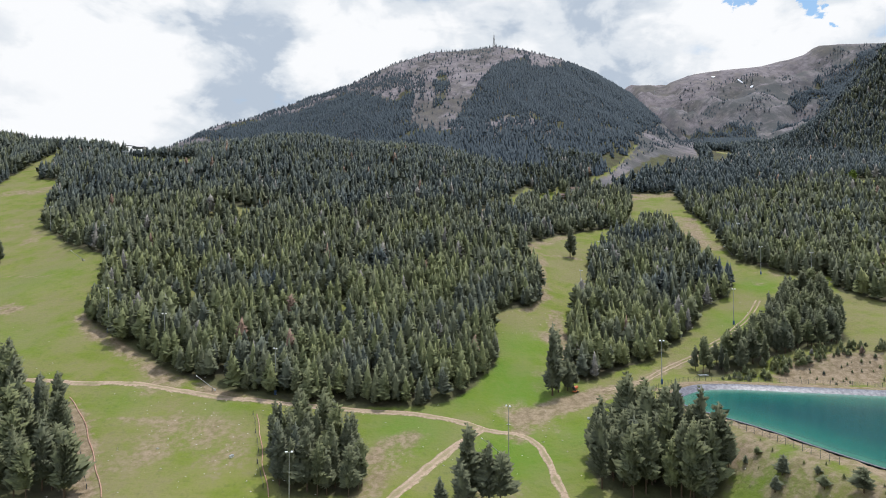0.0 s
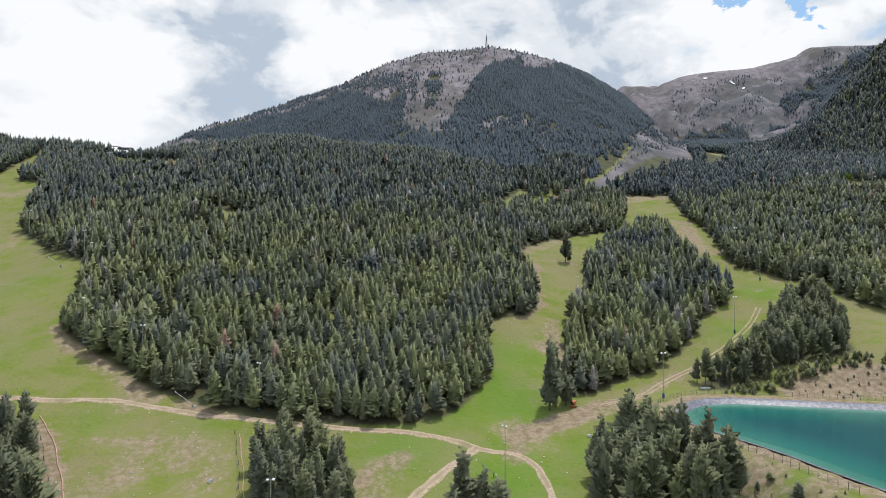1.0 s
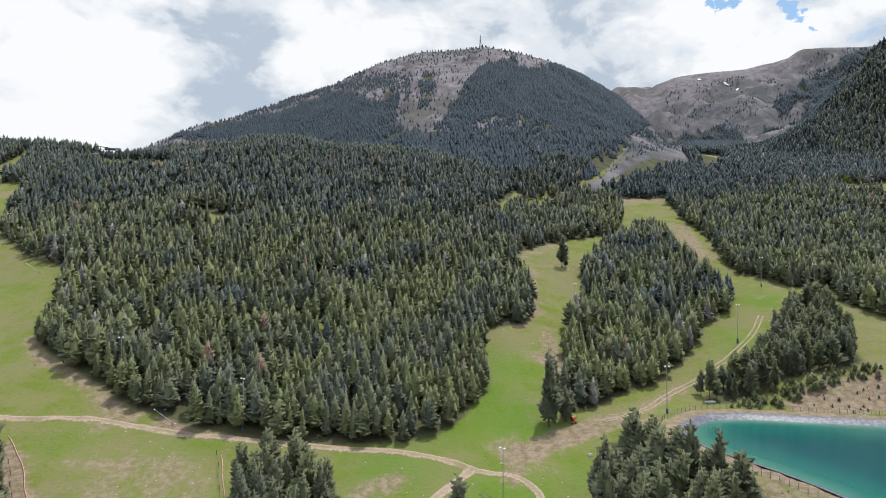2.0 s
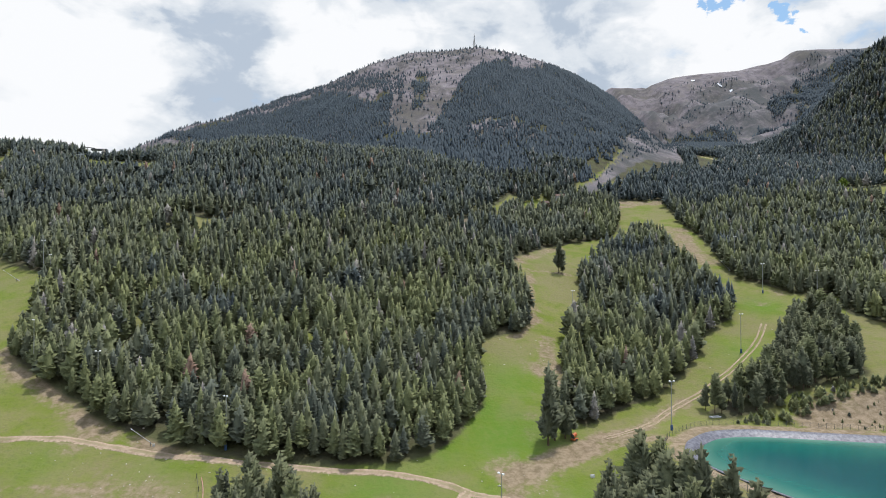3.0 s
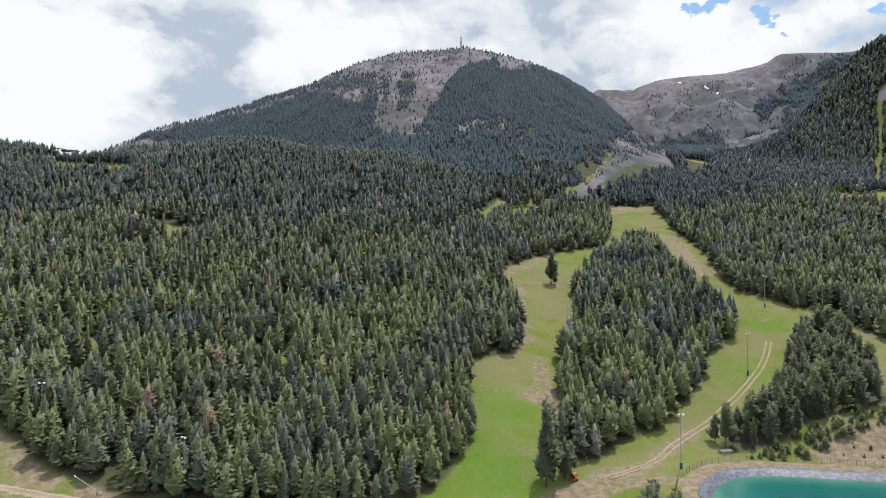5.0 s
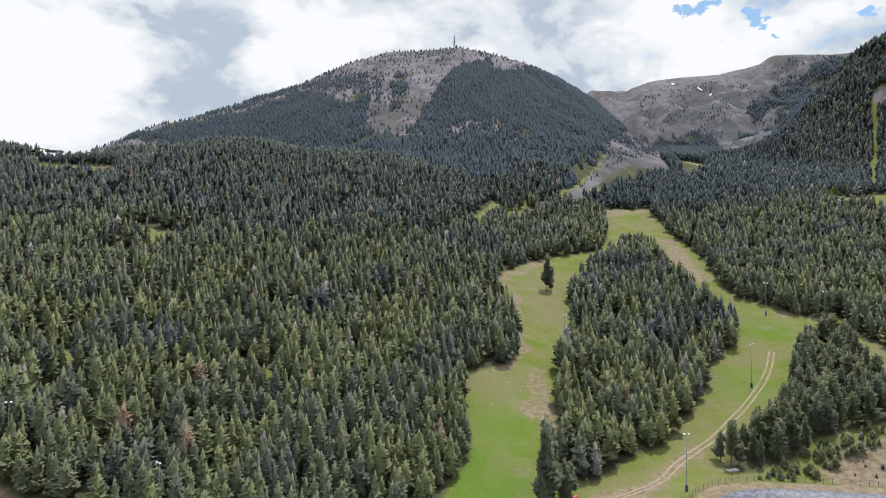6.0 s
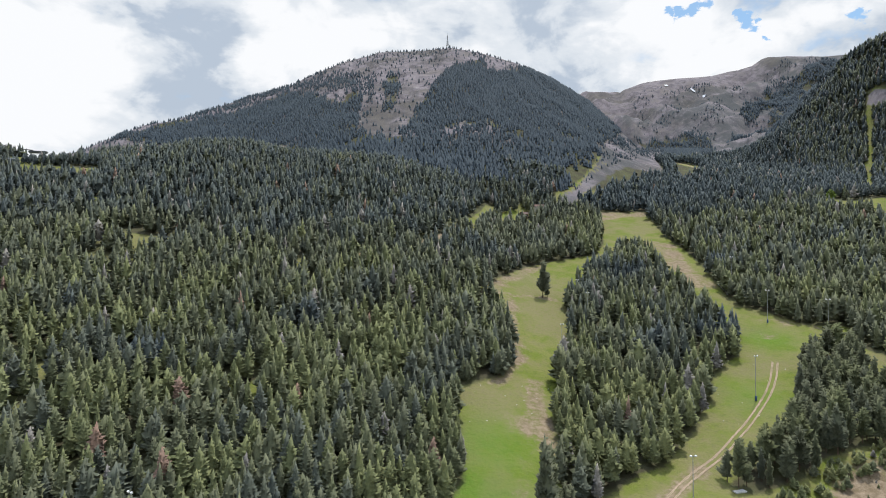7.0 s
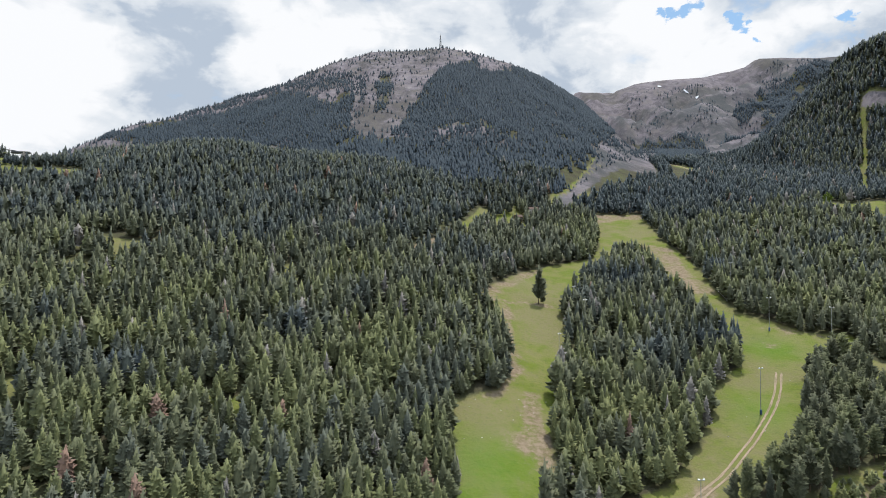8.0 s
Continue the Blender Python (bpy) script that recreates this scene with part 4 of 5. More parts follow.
count = plant_clump(CLUMP_CENTRE, 4.4, 41, 13, 21, "dark green pine in a dense clump on the meadow", "pines of the meadow clump")
count += plant_clump(CLUMP_POND, 4.7, 42, 15, 24, "tall dark green pine in the clump beside the reservoir", "pines beside the reservoir")
count += plant_clump(CLUMP_LEFT, 5.4, 43, 14, 21, "dark green pine at the edge of the meadow", "pines at the meadow edge")
count += plant_clump(POND_PATCH, 5.0, 44, 10, 18, "dark green pine in the grove above the reservoir", "pines above the reservoir")
for (px, py), h, w, form in zip(BIGTREES, (30, 26, 14, 11), (0.84, 0.84, 1.05, 1.25), (4, 1, 0, 2)):
    pine(px, py, h, form, px * 1.7, "tall ragged pine standing apart on the ski run", "pines on the ski run", w)
for (px, py), h in zip(LONE + [(95, 415)], (24, 15, 10)):
    pine(px, py, h, 1, px * 0.7, "lone slender pine on the ski run", "pines on the ski run", 0.95)
for (px, py), h in zip(FRONTTREES, (22, 18, 14, 16, 10)):
    pine(px, py, h, px + 1, px * 1.1, "dark green pine beside the gravel road", "pines beside the road", 1.15)
print("single pines", count)


def in_sight(x, y):
    """The stretch of valley that the flight overlooks."""
    return (x > -0.80 * y - 25) & (x < np.maximum(0.80 * y + 25, 0.96 * (y - 80) + 30)) & (np.hypot(x, y) > 120)


def wood(poly, seed, label, name="pine_forest"):
    """Woodland by distance: finer trees nearer by, stands of taller and lower trees, and far needles toned for haze and
    shade.
    """
    for lo, hi, gap, forms, ha, hb in ((0, 345, 4.6, MID_FORMS, 9, 17.5), (345, 480, 5.1, BACK_FORMS, 9.5, 18), (480, 5000, 6.0, FAR_FORMS, 9.5, 17)):
        x, y, rng = scatter(poly, gap, seed + lo, lambda a, b: (np.hypot(a, b) >= lo) & (np.hypot(a, b) < hi) & in_sight(a, b), (HILL_CREST, SPUR_CREST))
        keep = rng.rand(len(x)) > 0.06 + 0.16 * (waves(x, y, 34, seed + 5) > 0.7)
        x, y = x[keep], y[keep]
        if len(x):
            stand = np.clip(0.5 + 0.32 * waves(x, y, 55, seed + 9), 0.15, 0.9)
            h = ha + (hb - ha) * np.clip(stand + rng.normal(0, 0.24, len(x)), -0.1, 1.2)
            # Tone drops with distance, painting cloud shade and haze onto the far hills.
            shade_tone = np.clip(0.5 + 0.3 * waves(x, y, 70, seed + 13), 0.1, 0.95) * (0.22 + np.where(y < 340, 1.2, 0.85) * smooth01((np.where(x < 150, 500, 640) - y) / 110))
            grow(name, x, y, h, forms, label, rng, 1.0, None, shade_tone)


SPUR_FACE = [(560, 700), (620, 680), (720, 760), (800, 870), (760, 930), (660, 950), (600, 900), (560, 800)]
wood(SPUR_FACE, 106, "dense dark green pine forest on the steep spur")
wood(MAIN_WOOD, 100, "dense dark green pine forest on the hillside between ski runs")
wood(LEFT_WOOD, 101, "dark green pine forest along the skyline beside the meadow")
wood(RIGHT_WOOD, 102, "dense dark green pine forest on the steep valley side")
hill_rng = np.random.RandomState(109)
hx, hy = hill_rng.uniform(-432, -330, 90), hill_rng.uniform(668, 704, 90)
# Tone 0.15 gives these the same painted far shade.
grow("pine_forest", hx, hy, hill_rng.uniform(8, 11.5, 90), FAR_FORMS, "low pines in front of the chairlift station", hill_rng, 1.25, None, np.full(90, 0.15))
wood(NORTH_PATCH, 103, "dark green pine wood above the bend of the ski run")
wood(NORTH_THIN, 105, "thin pine wood round the cabins")
wood(ISLAND, 104, "island of dark green pines between two ski runs")


def mountain_woods():
    for k, (poly, gap, lo, hi, miss) in enumerate(((PEAK_WOOD_LEFT, 3.6, 5, 9, 0.05), (PEAK_WOOD_MID, 4.2, 5, 8.5, 0.15), (PEAK_WOOD_RIGHT, 3.6, 5, 9, 0.03), (PEAK_FOOT, 4.6, 7, 12, 0.03), (PEAK_BASE, 4.6, 6, 11, 0.03), (PEAK_THIN, 4.8, 4, 7, 0.2), (CLIFF, 4.4, 5, 10, 0.12), (FAR_WOOD_A, 5.0, 6, 10, 0.05), (FAR_WOOD_B, 4.4, 7, 11, 0.04), (FAR_WOOD_C, 5.0, 7, 11, 0.05))):
        x, y, rng = scatter(poly, gap, 61 + k)
        # ragged borders and small clearings
        border = edge_distance(poly, x, y)
        keep = (rng.rand(len(x)) > miss) & (rng.rand(len(x)) < smooth01((border - 22 * waves(x, y, 60, 20 + k)) / 34 + 0.3)) & (waves(x, y, 75, 30 + k) < 1.3) & (x > -0.56 * (y - 81))
        x, y = x[keep], y[keep]
        name = "mountain_forest" if k < 7 else "distant_forest"
        grow(name, x, y, rng.uniform(lo, hi, len(x)), TINY_FORMS, "dark pine forest covering the flank of the rounded mountain" if k < 7 else "distant dark pines below the bare ridge", rng, 1.2, HAZY_NEEDLES)
    # scattered trees on the open upper slopes
    slope = [(-640, 1000), (-300, 930), (-60, 860), (30, 850), (260, 880), (420, 1000), (470, 1160), (440, 1290), (0, 1345), (-300, 1300), (-700, 1150)]
    x, y, rng = scatter(slope, 9.0, 71)
    keep = rng.rand(len(x)) < 0.30 + 0.45 * smooth01(waves(x, y, 90, 44)) + 0.3 * (x < -150)
    grow("scattered_pines", x[keep], y[keep], rng.uniform(3.5, 7, keep.sum()), TINY_FORMS, "small scattered pines on the stony upper slope", rng, 1.3, HAZY_NEEDLES)
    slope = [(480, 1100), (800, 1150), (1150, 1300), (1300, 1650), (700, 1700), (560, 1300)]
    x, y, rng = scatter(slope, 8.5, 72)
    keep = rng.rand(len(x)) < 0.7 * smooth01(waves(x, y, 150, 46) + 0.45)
    grow("scattered_pines", x[keep], y[keep], rng.uniform(4, 8, keep.sum()), TINY_FORMS, "small scattered pines below the bare ridge", rng, 1.3, HAZY_NEEDLES)

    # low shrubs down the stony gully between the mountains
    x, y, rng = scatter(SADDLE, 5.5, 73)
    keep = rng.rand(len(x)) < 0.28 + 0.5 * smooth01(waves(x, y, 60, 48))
    grow("scattered_pines", x[keep], y[keep], rng.uniform(2, 5.5, keep.sum()), TINY_FORMS, "low shrubs dotted down the stony gully", rng, 1.5, HAZY_NEEDLES)


mountain_woods()


# ---- masts, fences and other things ----
def part(name, bm, mat, parent, label=""):
    """Links a bmesh as one mesh object under a thing or a part."""
    me = bpy.data.meshes.new(name)
    bm.to_mesh(me)
    bm.free()
    me.materials.append(mat)
    ob = new(name, me)
    ob.parent = parent
    return tagged(ob, label)


def thing(name, x, y, turn=0.0, label="", category="", group="", z=None):
    ob = new(name)
    ob.matrix_basis = pose(x, y, float(terrain(x, y)) if z is None else z, 0, 0, turn)
    return tagged(ob, label, category, group)


def box(bm, sx, sy, sz, x=0, y=0, z=0, turn=None, bevel=0.0):
    m = Matrix.Translation((x, y, z + sz / 2)) @ (turn or Matrix.Identity(4)) @ Matrix.Diagonal((sx, sy, sz, 1))
    r = bmesh.ops.create_cube(bm, size=1, matrix=m)
    if bevel:
        edges = list({e for v in r["verts"] for e in v.link_edges})
        bmesh.ops.bevel(bm, geom=edges, offset=bevel, segments=1, affect="EDGES")
    return bm


def rod(bm, a, b, r0, r1=None, sides=8):
    a, b = Vector(a), Vector(b)
    d = b - a
    m = Matrix.Translation((a + b) / 2) @ d.to_track_quat("Z", "Y").to_matrix().to_4x4()
    bmesh.ops.create_cone(bm, cap_ends=True, segments=sides, radius1=r0, radius2=r0 if r1 is None else r1, depth=d.length, matrix=m)
    return bm


def floodlight_mast(x, y, h, turn):
    mast = thing("floodlight_mast", x, y, turn, "grey steel floodlight mast with white lamps beside the ski run", "lamp post", "floodlight masts")
    part("pole", rod(bmesh.new(), (0, 0, -0.3), (0, 0, h), 0.17, 0.09, 10), STEEL, mast)
    part("crossarm", box(bmesh.new(), 1.9, 0.14, 0.14, 0, 0, h - 0.1), STEEL, mast)
    for s in (-0.75, 0.75):
        tip = Matrix.Rotation(radians(28), 4, "X")
        part("lamp_head", box(bmesh.new(), 0.62, 0.5, 0.42, s, -0.25, h - 0.05, tip, 0.06), WHITE_PAINT, mast, "white floodlight head")
    part("base_plate", box(bmesh.new(), 0.6, 0.6, 0.12, 0, 0, -0.02, None, 0.02), STEEL, mast)
    part("control_box", box(bmesh.new(), 0.75, 0.6, 1.9, 0, -0.1, 0.0, None, 0.05), BLUE_PAINT, mast, "blue electric control box")
    return mast


for k, (px, py) in enumerate(LAMPS[:16]):
    floodlight_mast(px, py, (18.5, 17.2, 20.0, 17.5)[k] if k < 4 else 16.5 + (k * 7 % 5) * 0.4, (k * 47) % 90 - 45)


def snow_lance(x, y, turn):
    lance = thing("snow_lance", x, y, turn, "slanting pale snow-making lance on a dark stand", "snow lance", "snow lances")
    part("stand", rod(bmesh.new(), (0, 0, -0.2), (0, 0, 1.6), 0.14, 0.12), DARK_STEEL, lance)
    part("tube", rod(bmesh.new(), (0.6, 0, 0.9), (-5.6, 0, 6.0), 0.10, 0.06), STEEL, lance)
    part("nozzle", rod(bmesh.new(), (-5.55, 0, 5.96), (-5.95, 0, 6.28), 0.15, 0.12), WHITE_PAINT, lance)
    part("hydrant", box(bmesh.new(), 0.7, 0.5, 0.8, 1.0, 0.2, 0.0, None, 0.05), CONCRETE, lance)


for k, (px, py) in enumerate(LANCES[:3] + [(18, 189)]):
    snow_lance(px, py, (10, 25, 15, 20)[k])


def fence_line():
    p = np.array(POND, dtype=float)
    c = p.mean(0)
    keep = p[3:19]
    line = np.vstack([keep[:1] + (6, -22), keep])
    d = np.gradient(line, axis=0)
    d /= np.linalg.norm(d, axis=1)[:, None]
    n = np.stack([-d[:, 1], d[:, 0]], 1)
    if ((line + n - c) ** 2).sum() < ((line - c) ** 2).sum():
        n = -n
    line = line + n * 6.5
    s = np.concatenate([[0], np.cumsum(np.hypot(*np.diff(line, axis=0).T))])
    t = np.arange(0, s[-1], 2.6)
    x, y = np.interp(t, s, line[:, 0]), np.interp(t, s, line[:, 1])
    fence = thing("fence", float(x[0]), float(y[0]), 0, "wire fence on grey posts round the reservoir", "fence", z=0.0)
    post = bpy.data.meshes.new("post")
    bm = rod(bmesh.new(), (0, 0, -0.3), (0, 0, 1.9), 0.06, 0.05, 6)
    bm.to_mesh(post)
    bm.free()
    post.materials.append(DARK_STEEL)
    z = terrain(x, y)
    for a, b, h in zip(x, y, z):
        ob = new("post", post)
        ob.parent = fence
        ob.location = (a - x[0], b - y[0], h)
    for h in (0.25, 0.65, 1.05, 1.45, 1.82):
        bm = bmesh.new()
        for i in range(len(x) - 1):
            rod(bm, (x[i] - x[0], y[i] - y[0], z[i] + h), (x[i + 1] - x[0], y[i + 1] - y[0], z[i + 1] + h), 0.022, None, 4)
        part("wire", bm, DARK_STEEL, fence)


fence_line()


def net_line(line, label, posts=True):
    """A low faded safety net along a line on the meadow, with dark posts beside it."""
    p = np.array(line, dtype=float)
    s = np.concatenate([[0], np.cumsum(np.hypot(*np.diff(p, axis=0).T))])
    t = np.arange(0, s[-1], 1.2)
    x, y = np.interp(t, s, p[:, 0]), np.interp(t, s, p[:, 1])
    x = x + 0.25 * np.sin(t * 0.35)
    z = terrain(x, y)
    net = thing("safety_net", float(x[0]), float(y[0]), 0, label, "safety net", z=0.0)
    bm = bmesh.new()
    for i in range(len(x) - 1):
        rod(bm, (x[i] - x[0], y[i] - y[0], z[i] + 0.2), (x[i + 1] - x[0], y[i + 1] - y[0], z[i + 1] + 0.2), 0.15, None, 6)
    part("rolled_net", bm, RED_HOSE, net, "faded red rolled net")
    for i in range(0, len(x), 5):
        off = -4.2 if posts else -1.4
        gx, gy = x[i] + off, y[i]
        gz = float(terrain(gx, gy))
        part("post", rod(bmesh.new(), (gx - x[0], gy - y[0], gz - 0.2), (gx - x[0], gy - y[0], gz + 1.5), 0.13, 0.11, 6), DARK_STEEL, net, "dark post")
    bm = bmesh.new()
    for i in range(0, len(x) - 5, 5):
        a, b = (x[i] + off, y[i]), (x[i + 5] + off, y[i + 5])
        rod(bm, (a[0] - x[0], a[1] - y[0], float(terrain(*a)) + 1.1), (b[0] - x[0], b[1] - y[0], float(terrain(*b)) + 1.1), 0.05, None, 4)
    part("cable", bm, DARK_STEEL, net)


net_line(HOSE_LEFT, "faded red rolled safety net beside dark posts on bare soil")
net_line(HOSE, "faded red rolled safety net along the pine clump", False)


def snow_cannon(x, y):
    gun = thing("snow_cannon", x, y, 35, "orange snow cannon parked beneath the tall pines", "snow cannon")
    bm = bmesh.new()
    rod(bm, (-0.9, 0, 1.7), (0.9, 0, 2.1), 0.75, 0.62, 14)
    part("barrel", bm, ORANGE_PAINT, gun)
    part("fan_ring", rod(bmesh.new(), (-1.1, 0, 1.65), (-0.88, 0, 1.7), 0.85, 0.8, 14), DARK_STEEL, gun)
    part("pedestal", rod(bmesh.new(), (0, 0, 0.3), (0, 0, 1.5), 0.2, 0.16), DARK_STEEL, gun)
    part("chassis", box(bmesh.new(), 2.6, 1.5, 0.3, 0, 0, 0.25, None, 0.05), ORANGE_PAINT, gun)
    for s in (-0.85, 0.85):
        part("wheel", rod(bmesh.new(), (0.3, s - 0.12, 0.36), (0.3, s + 0.12, 0.36), 0.38, None, 14), DARK_STEEL, gun)
    part("drawbar", rod(bmesh.new(), (1.2, 0, 0.4), (2.6, 0, 0.3), 0.07), ORANGE_PAINT, gun)


snow_cannon(*MACHINE[0])

for px, py in ((8, 171), (11, 173), (-68, 185), (54, 212)):
    hydrant = thing("snow_hydrant", px, py, px * 7 % 90, "small white snow-making hydrant box in the grass", "hydrant", "snow hydrants")
    part("housing", box(bmesh.new(), 1.3, 0.9, 0.7, 0, 0, -0.1, None, 0.06), WHITE_PAINT, hydrant)
    part("lid", box(bmesh.new(), 1.4, 1.0, 0.1, 0, 0, 0.604, None, 0.03), STEEL, hydrant, "grey steel lid")
    part("valve", rod(bmesh.new(), (0.8, 0, -0.1), (0.8, 0, 0.55), 0.09, 0.07), BLUE_PAINT, hydrant)

slab = thing("concrete_slab", *SLAB[0], 12, "pale concrete hatch slab in the grass near the fence", "slab")
part("cover", box(bmesh.new(), 4.2, 1.8, 0.45, 0, 0, -0.1, None, 0.08), CONCRETE, slab)


def lattice_tower():
    x, y = 121.0, 1350.0
    h = 34.0
    tower = thing("radio_mast", x, y, 20, "grey lattice radio mast on the bare summit", "mast")
    corners = [(1, 1), (-1, 1), (-1, -1), (1, -1)]
    width = lambda u: 2.0 * (1 - u) + 0.45
    for cx, cy in corners:
        part("leg", rod(bmesh.new(), (cx * width(0), cy * width(0), -1), (cx * width(1), cy * width(1), h), 0.32, 0.22, 6), DARK_STEEL, tower)
    for k in range(8):
        u, v = k / 8, (k + 1) / 8
        bm = bmesh.new()
        for i in range(4):
            a, b = corners[i], corners[(i + 1) % 4]
            rod(bm, (a[0] * width(u), a[1] * width(u), h * u), (b[0] * width(v), b[1] * width(v), h * v), 0.14, None, 4)
            rod(bm, (b[0] * width(v), b[1] * width(v), h * v), (a[0] * width(v), a[1] * width(v), h * v), 0.14, None, 4)
        part("brace", bm, DARK_STEEL, tower)
    part("aerial", rod(bmesh.new(), (0, 0, h - 1), (0, 0, h + 7), 0.3, 0.1), DARK_STEEL, tower)
    for z, a, r in ((9, 0.4, 1.5), (13, 2.6, 1.7), (18, 4.4, 1.2), (23, 1.2, 1.2)):
        c = Vector((math.cos(a), math.sin(a), 0))
        part("dish", rod(bmesh.new(), c * 2.0 + Vector((0, 0, z)), c * 3.0 + Vector((0, 0, z)), r * 0.5, r, 12), STEEL, tower, "round dish aerial")
    hut = thing("equipment_hut", x + 9, y - 3, 8, "low grey equipment hut beside the radio mast", "hut")
    part("wall", box(bmesh.new(), 10, 5, 3.0, 0, 0, -0.6), CONCRETE, hut)
    part("roof", box(bmesh.new(), 10.8, 5.8, 0.4, 0, 0, 2.4, None, 0.1), ROOF, hut)
    part("door", box(bmesh.new(), 1.0, 0.12, 2.0, -2, -2.52, 0), DARK_STEEL, hut)


lattice_tower()


def cabin(x, y, turn, w, d, h, wall, label):
    hut = thing("mountain_cabin", x, y, turn, label, "cabin", "cabins at the top of the run")
    part("wall", box(bmesh.new(), w, d, h + 1.0, 0, 0, -1.0), wall, hut)
    bm = bmesh.new()
    e = 0.5
    v = [bm.verts.new(p) for p in ((-w / 2 - e, -d / 2 - e, h), (w / 2 + e, -d / 2 - e, h), (w / 2 + e, d / 2 + e, h), (-w / 2 - e, d / 2 + e, h), (-w / 2 - e, 0, h + d * 0.36), (w / 2 + e, 0, h + d * 0.36))]
    for f in ((0, 1, 5, 4), (2, 3, 4, 5), (3, 0, 4), (1, 2, 5), (3, 2, 1, 0)):
        bm.faces.new([v[i] for i in f])
    part("roof", bm, ROOF, hut, "dark pitched roof")
    part("chimney", box(bmesh.new(), 0.7, 0.7, 1.6, w * 0.25, d * 0.2, h + d * 0.2), wall, hut)
    for k in range(3):
        win = part("window", box(bmesh.new(), 1.3, 0.14, 1.2, (k - 1) * w * 0.3, -d / 2 - 0.03, 1.2), WHITE_PAINT, hut, "white-framed window")
        part("pane", box(bmesh.new(), 1.05, 0.06, 0.95, (k - 1) * w * 0.3, -d / 2 - 0.12, 1.32), GLASS_DARK, win)
    part("door", box(bmesh.new(), 1.1, 0.1, 2.1, w * 0.42, -d / 2 - 0.04, 0), TIMBER, hut)


cabin(*HUTS[0], -12, 9, 7, 4.2, RENDERED_WALL, "small pale plastered cabin with a dark roof among pines")
cabin(*HUTS[1], 8, 8, 6, 4.0, RENDERED_WALL, "small pale cabin beside the upper ski run")
cabin(*HUTS[2], 20, 7, 6, 3.4, TIMBER, "small weathered timber cabin among pines")


def lift_station():
    (ax, ay), (bx, by) = STATION
    x, y = (ax + bx) / 2, (ay + by) / 2
    st = thing("chairlift_station", x, y, 8, "dark chairlift top station on the grassy hill crest", "lift station")
    for s in (-5, 6):
        part("column", box(bmesh.new(), 1.1, 1.1, 7.0, s, 0, -1.0, None, 0.1), STEEL, st)
    bm = box(bmesh.new(), 19, 5.0, 2.6, 2, 0, 5.6)
    bmesh.ops.bevel(bm, geom=bm.edges[:], offset=0.9, segments=3, affect="EDGES")
    part("drive_housing", bm, DARK_STEEL, st, "dark rounded drive housing")
    part("roof_beam", box(bmesh.new(), 14, 1.2, 0.9, -10, 0, 9.0, Matrix.Rotation(radians(6), 4, "Y"), 0.1), DARK_STEEL, st)
    part("bullwheel", rod(bmesh.new(), (-13, 0, 6.4), (-13, 0, 6.8), 2.6, None, 20), STEEL, st)
    part("operator_hut", box(bmesh.new(), 3.2, 3, 2.8, 9.5, -5, -0.3, None, 0.1), TIMBER, st)
    for k in range(4):
        chair = part("chair", box(bmesh.new(), 2.0, 0.7, 0.15, -16 + 9 * k, -2.6, 3.4, None, 0.05), DARK_STEEL, st)
        part("hanger", rod(bmesh.new(), (-16 + 9 * k, -2.6, 3.5), (-16 + 9 * k, -2.6, 6.6), 0.08), STEEL, chair)


lift_station()


def pylon(x, y, h, turn):
    py = thing("lift_pylon", x, y, turn, "grey steel chairlift pylon with a crossarm", "pylon", "lift pylons")
    part("column", rod(bmesh.new(), (0, 0, -1), (0, 0, h), 0.45, 0.3, 8), STEEL, py)
    part("crossarm", box(bmesh.new(), 6.5, 0.4, 0.4, 0, 0, h - 0.3), STEEL, py)
    for s in (-2.9, 2.9):
        part("sheave_train", box(bmesh.new(), 0.35, 3.2, 0.35, s, 0, h - 0.75, None, 0.08), DARK_STEEL, py)


for k, (px, py) in enumerate(PYLONS):
    pylon(px, py, (17, 9, 9, 8)[k], (15, 60, 60, 60)[k])


# ---- small plants and stones ----
def broadleaf(x, y, h, seed):
    rng = np.random.RandomState(seed)
    tree = thing("leafy_tree", x, y, 0, "bright green leafy tree at the forest clearing", "tree", "leafy trees at the clearing")
    bm = rod(bmesh.new(), (0, 0, -0.3), (0.1, 0, h * 0.5), 0.28, 0.14)
    for k in range(5):
        a = k * 1.3
        rod(bm, (0.05, 0, h * (0.3 + 0.04 * k)), (math.cos(a) * h * 0.25, math.sin(a) * h * 0.25, h * 0.62), 0.1, 0.04, 5)
    part("trunk", bm, BARK, tree)
    d = rng.normal(0, 1, (700, 3))
    d /= np.linalg.norm(d, axis=1)[:, None]
    lump = 1 + 0.18 * np.sin(4 * d[:, 0] + 2 * d[:, 2]) + 0.14 * np.sin(7 * d[:, 1] + 1)
    c = d * (rng.uniform(0.55, 1.0, 700) * lump)[:, None] * (h * 0.36, h * 0.36, h * 0.40) + (0, 0, h * 0.58)
    v = (c[:, None, :] + rng.normal(0, 0.055 * h, (700, 3, 3))).reshape(-1, 3)
    ob = new("crown", mesh_from("crown", v, np.arange(2100).reshape(-1, 3), LEAVES))
    ob.parent = tree


for k, (px, py) in enumerate(LEAFY):
    broadleaf(px, py, (11, 8, 9)[k], 80 + k)

for k, (px, py) in enumerate(BUSHES):
    pine(px, py, (5.5, 4.5, 6.0, 3.5, 2.5, 2.2, 2.4)[k], k, k * 1.9, "low bushy young pine on the dam's grassy bank", "young pines on the dam", 1.9)


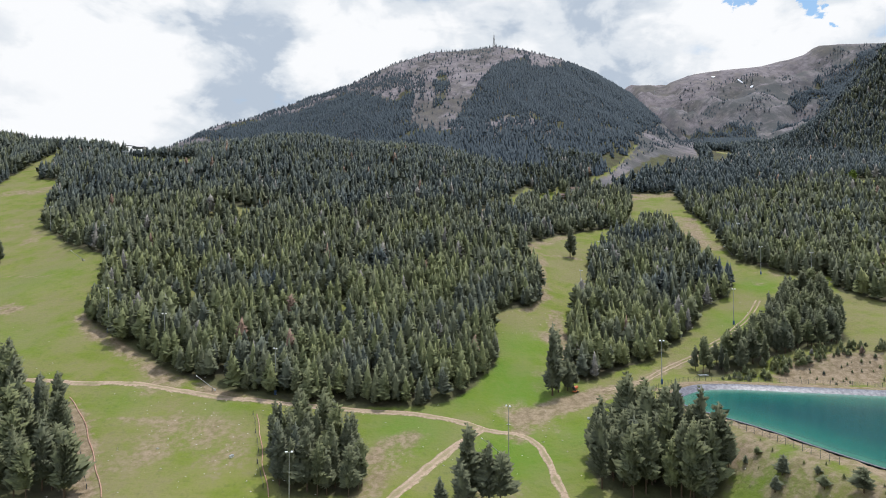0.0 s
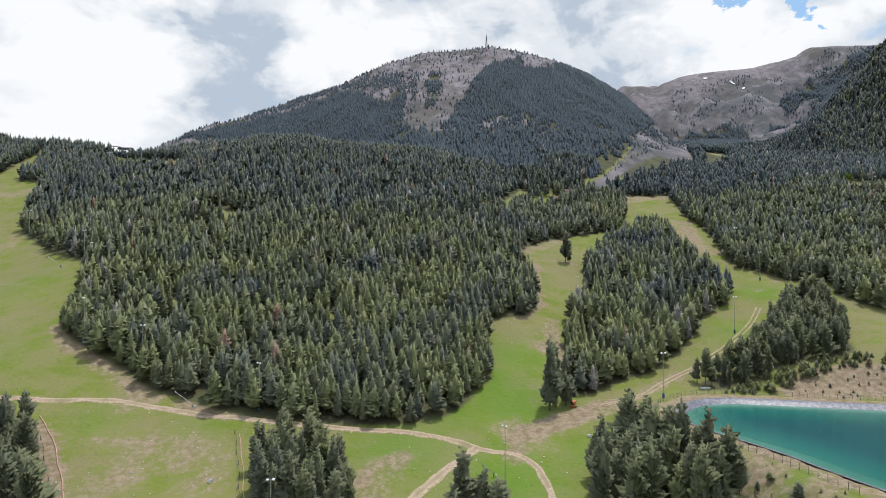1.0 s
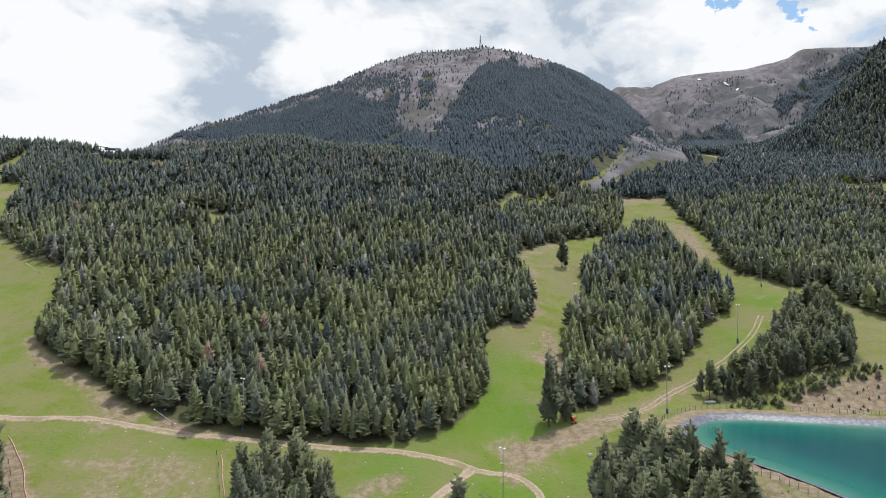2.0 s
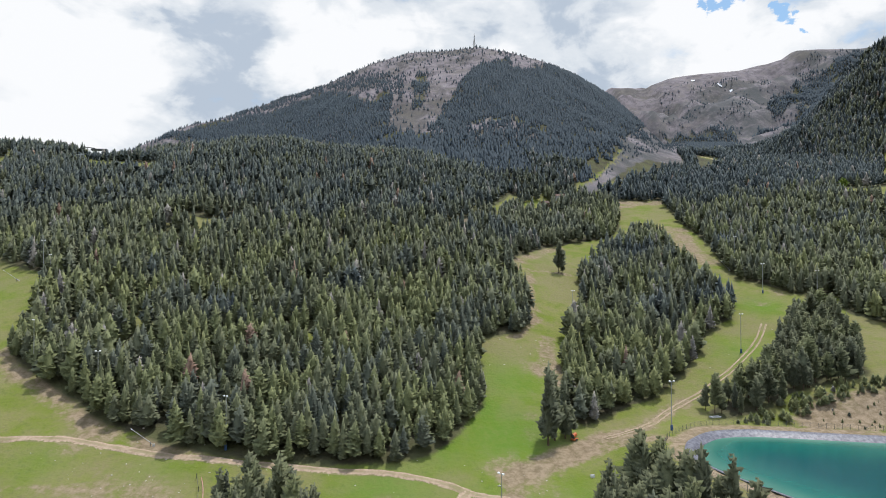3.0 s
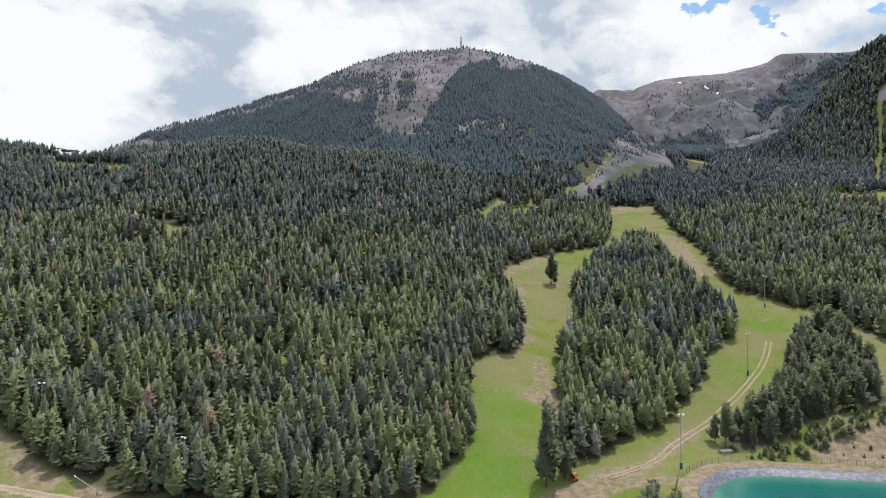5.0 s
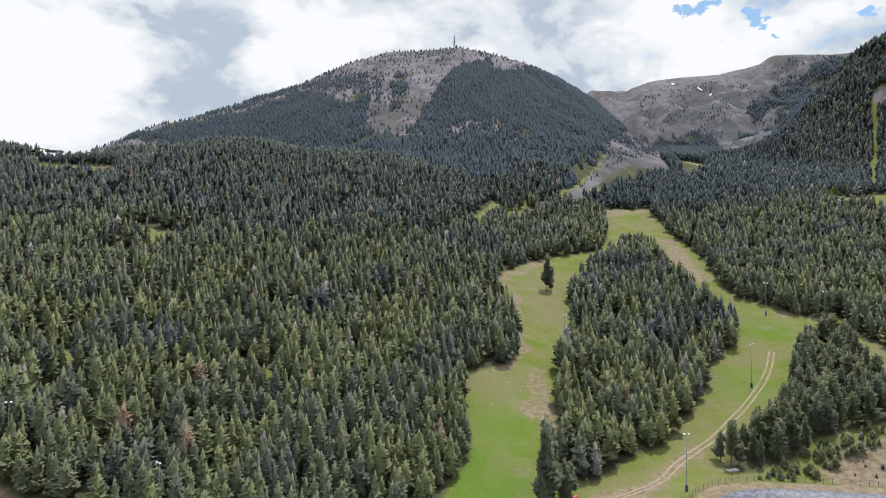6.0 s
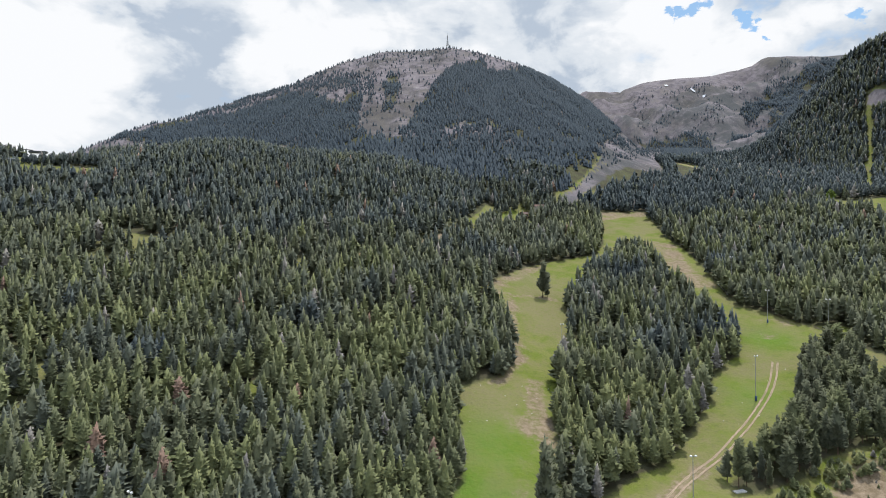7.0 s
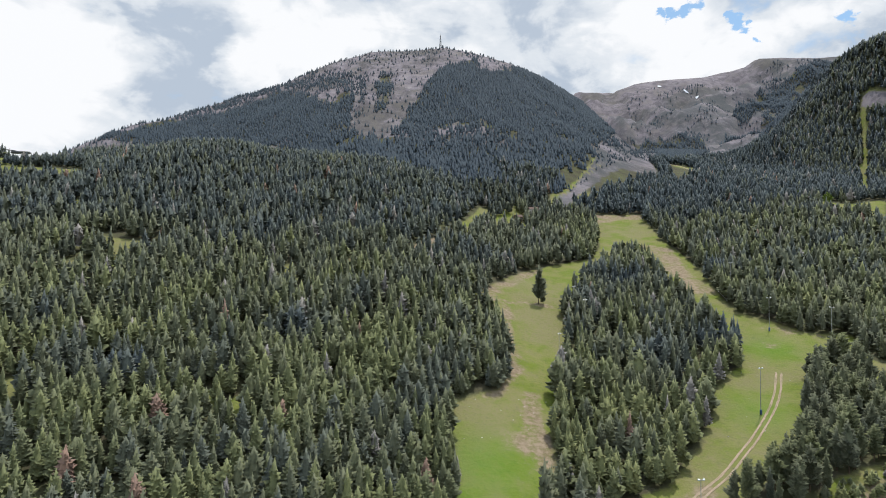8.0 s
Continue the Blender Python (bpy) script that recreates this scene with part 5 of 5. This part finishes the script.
def saplings(poly, gap, seed, lo, hi, label, chance=1.0):
    x, y, rng = scatter(poly, gap, seed)
    keep = (rng.rand(len(x)) < chance) & (pond_distance(x, y) > 7)
    x, y = x[keep], y[keep]
    ob = grow("saplings", x, y, rng.uniform(lo, hi, len(x)), BACK_FORMS, label, rng, 1.5, None, np.full(len(x), 0.8))
    if ob:
        tagged(ob, category="young trees")


SAPLING_BANK = [(114, 239), (127, 244), (141, 249), (153, 250), (167, 252), (183, 251), (205, 250), (205, 244), (177, 243), (161, 244), (149, 241), (134, 236), (119, 234)]
saplings(SHRUBS + [], 4.4, 91, 0.8, 2.3, "small young pines dotted over the bare stony bank", 0.7)
saplings(SAPLING_BANK, 2.4, 92, 1.8, 5.0, "thicket of young pines below the grove", 0.75)
saplings([(74, 128), (110, 118), (130, 112), (100, 150), (88, 176), (80, 168)], 5.5, 93, 0.5, 1.6, "low bushes on the grassy dam bank", 0.85)


def stones():
    """Pale stones strewn over the meadows."""
    rng = np.random.RandomState(97)
    verts, faces, n = [], [], 0
    base = np.array([(1, 0, 0), (-1, 0, 0), (0, 1, 0), (0, -1, 0), (0, 0, 1), (0, 0, -1)], dtype=float)
    tri = np.array([(0, 2, 4), (2, 1, 4), (1, 3, 4), (3, 0, 4), (2, 0, 5), (1, 2, 5), (3, 1, 5), (0, 3, 5)])
    for cx, cy, spread, count in ((-85, 192, 22, 70), (-60, 180, 14, 30), (-100, 212, 20, 30), (0, 185, 22, 40), (25, 195, 16, 25), (45, 300, 22, 25), (150, 300, 26, 25), (-180, 260, 30, 25), (-125, 180, 9, 30), (85, 140, 12, 30)):
        for _ in range(count):
            x, y, r = rng.normal(cx, spread), rng.normal(cy, spread * 0.7), rng.uniform(0.10, 0.30) * (1.8 if rng.rand() < 0.08 else 1)
            if pond_distance(np.array(x), np.array(y)) < 4:
                continue
            v = base * rng.uniform(0.6, 1.3, (6, 1)) * r * (1.2, 1.0, 0.6)
            verts.append(v + (x, y, float(terrain(x, y)) + r * 0.15))
            faces.append(tri + n)
            n += 6
    tagged(new("stones", mesh_from("stones", np.concatenate(verts), np.concatenate(faces), STONE)), "pale stones strewn over the meadows", "stones", kind="stuff")


stones()


def snow_patch(x, y, length, width, seed):
    """A thin remnant of snow lying on the slope."""
    rng = np.random.RandomState(seed)
    pts = []
    for k in range(18):
        a = 6.283 * k / 18
        r = rng.uniform(0.65, 1.15)
        pts.append((x + math.cos(a) * length * r, y + math.sin(a) * width * r))
    p = np.array(pts + [(x, y)])
    v = np.column_stack([p, terrain(p[:, 0], p[:, 1]) + 1.2])
    v[-1, 2] += 0.6
    tagged(new("snow_patch", mesh_from("snow_patch", v, np.array([(k, (k + 1) % 18, 18) for k in range(18)]), SNOW)), "remnant patch of old snow on the bare ridge", "snow", "snow patches")


for k, (px, py) in enumerate(SNOWS):
    snow_patch(px, py, (6, 13, 9, 5, 2)[k], (3, 4, 3, 3, 4)[k], 120 + k)
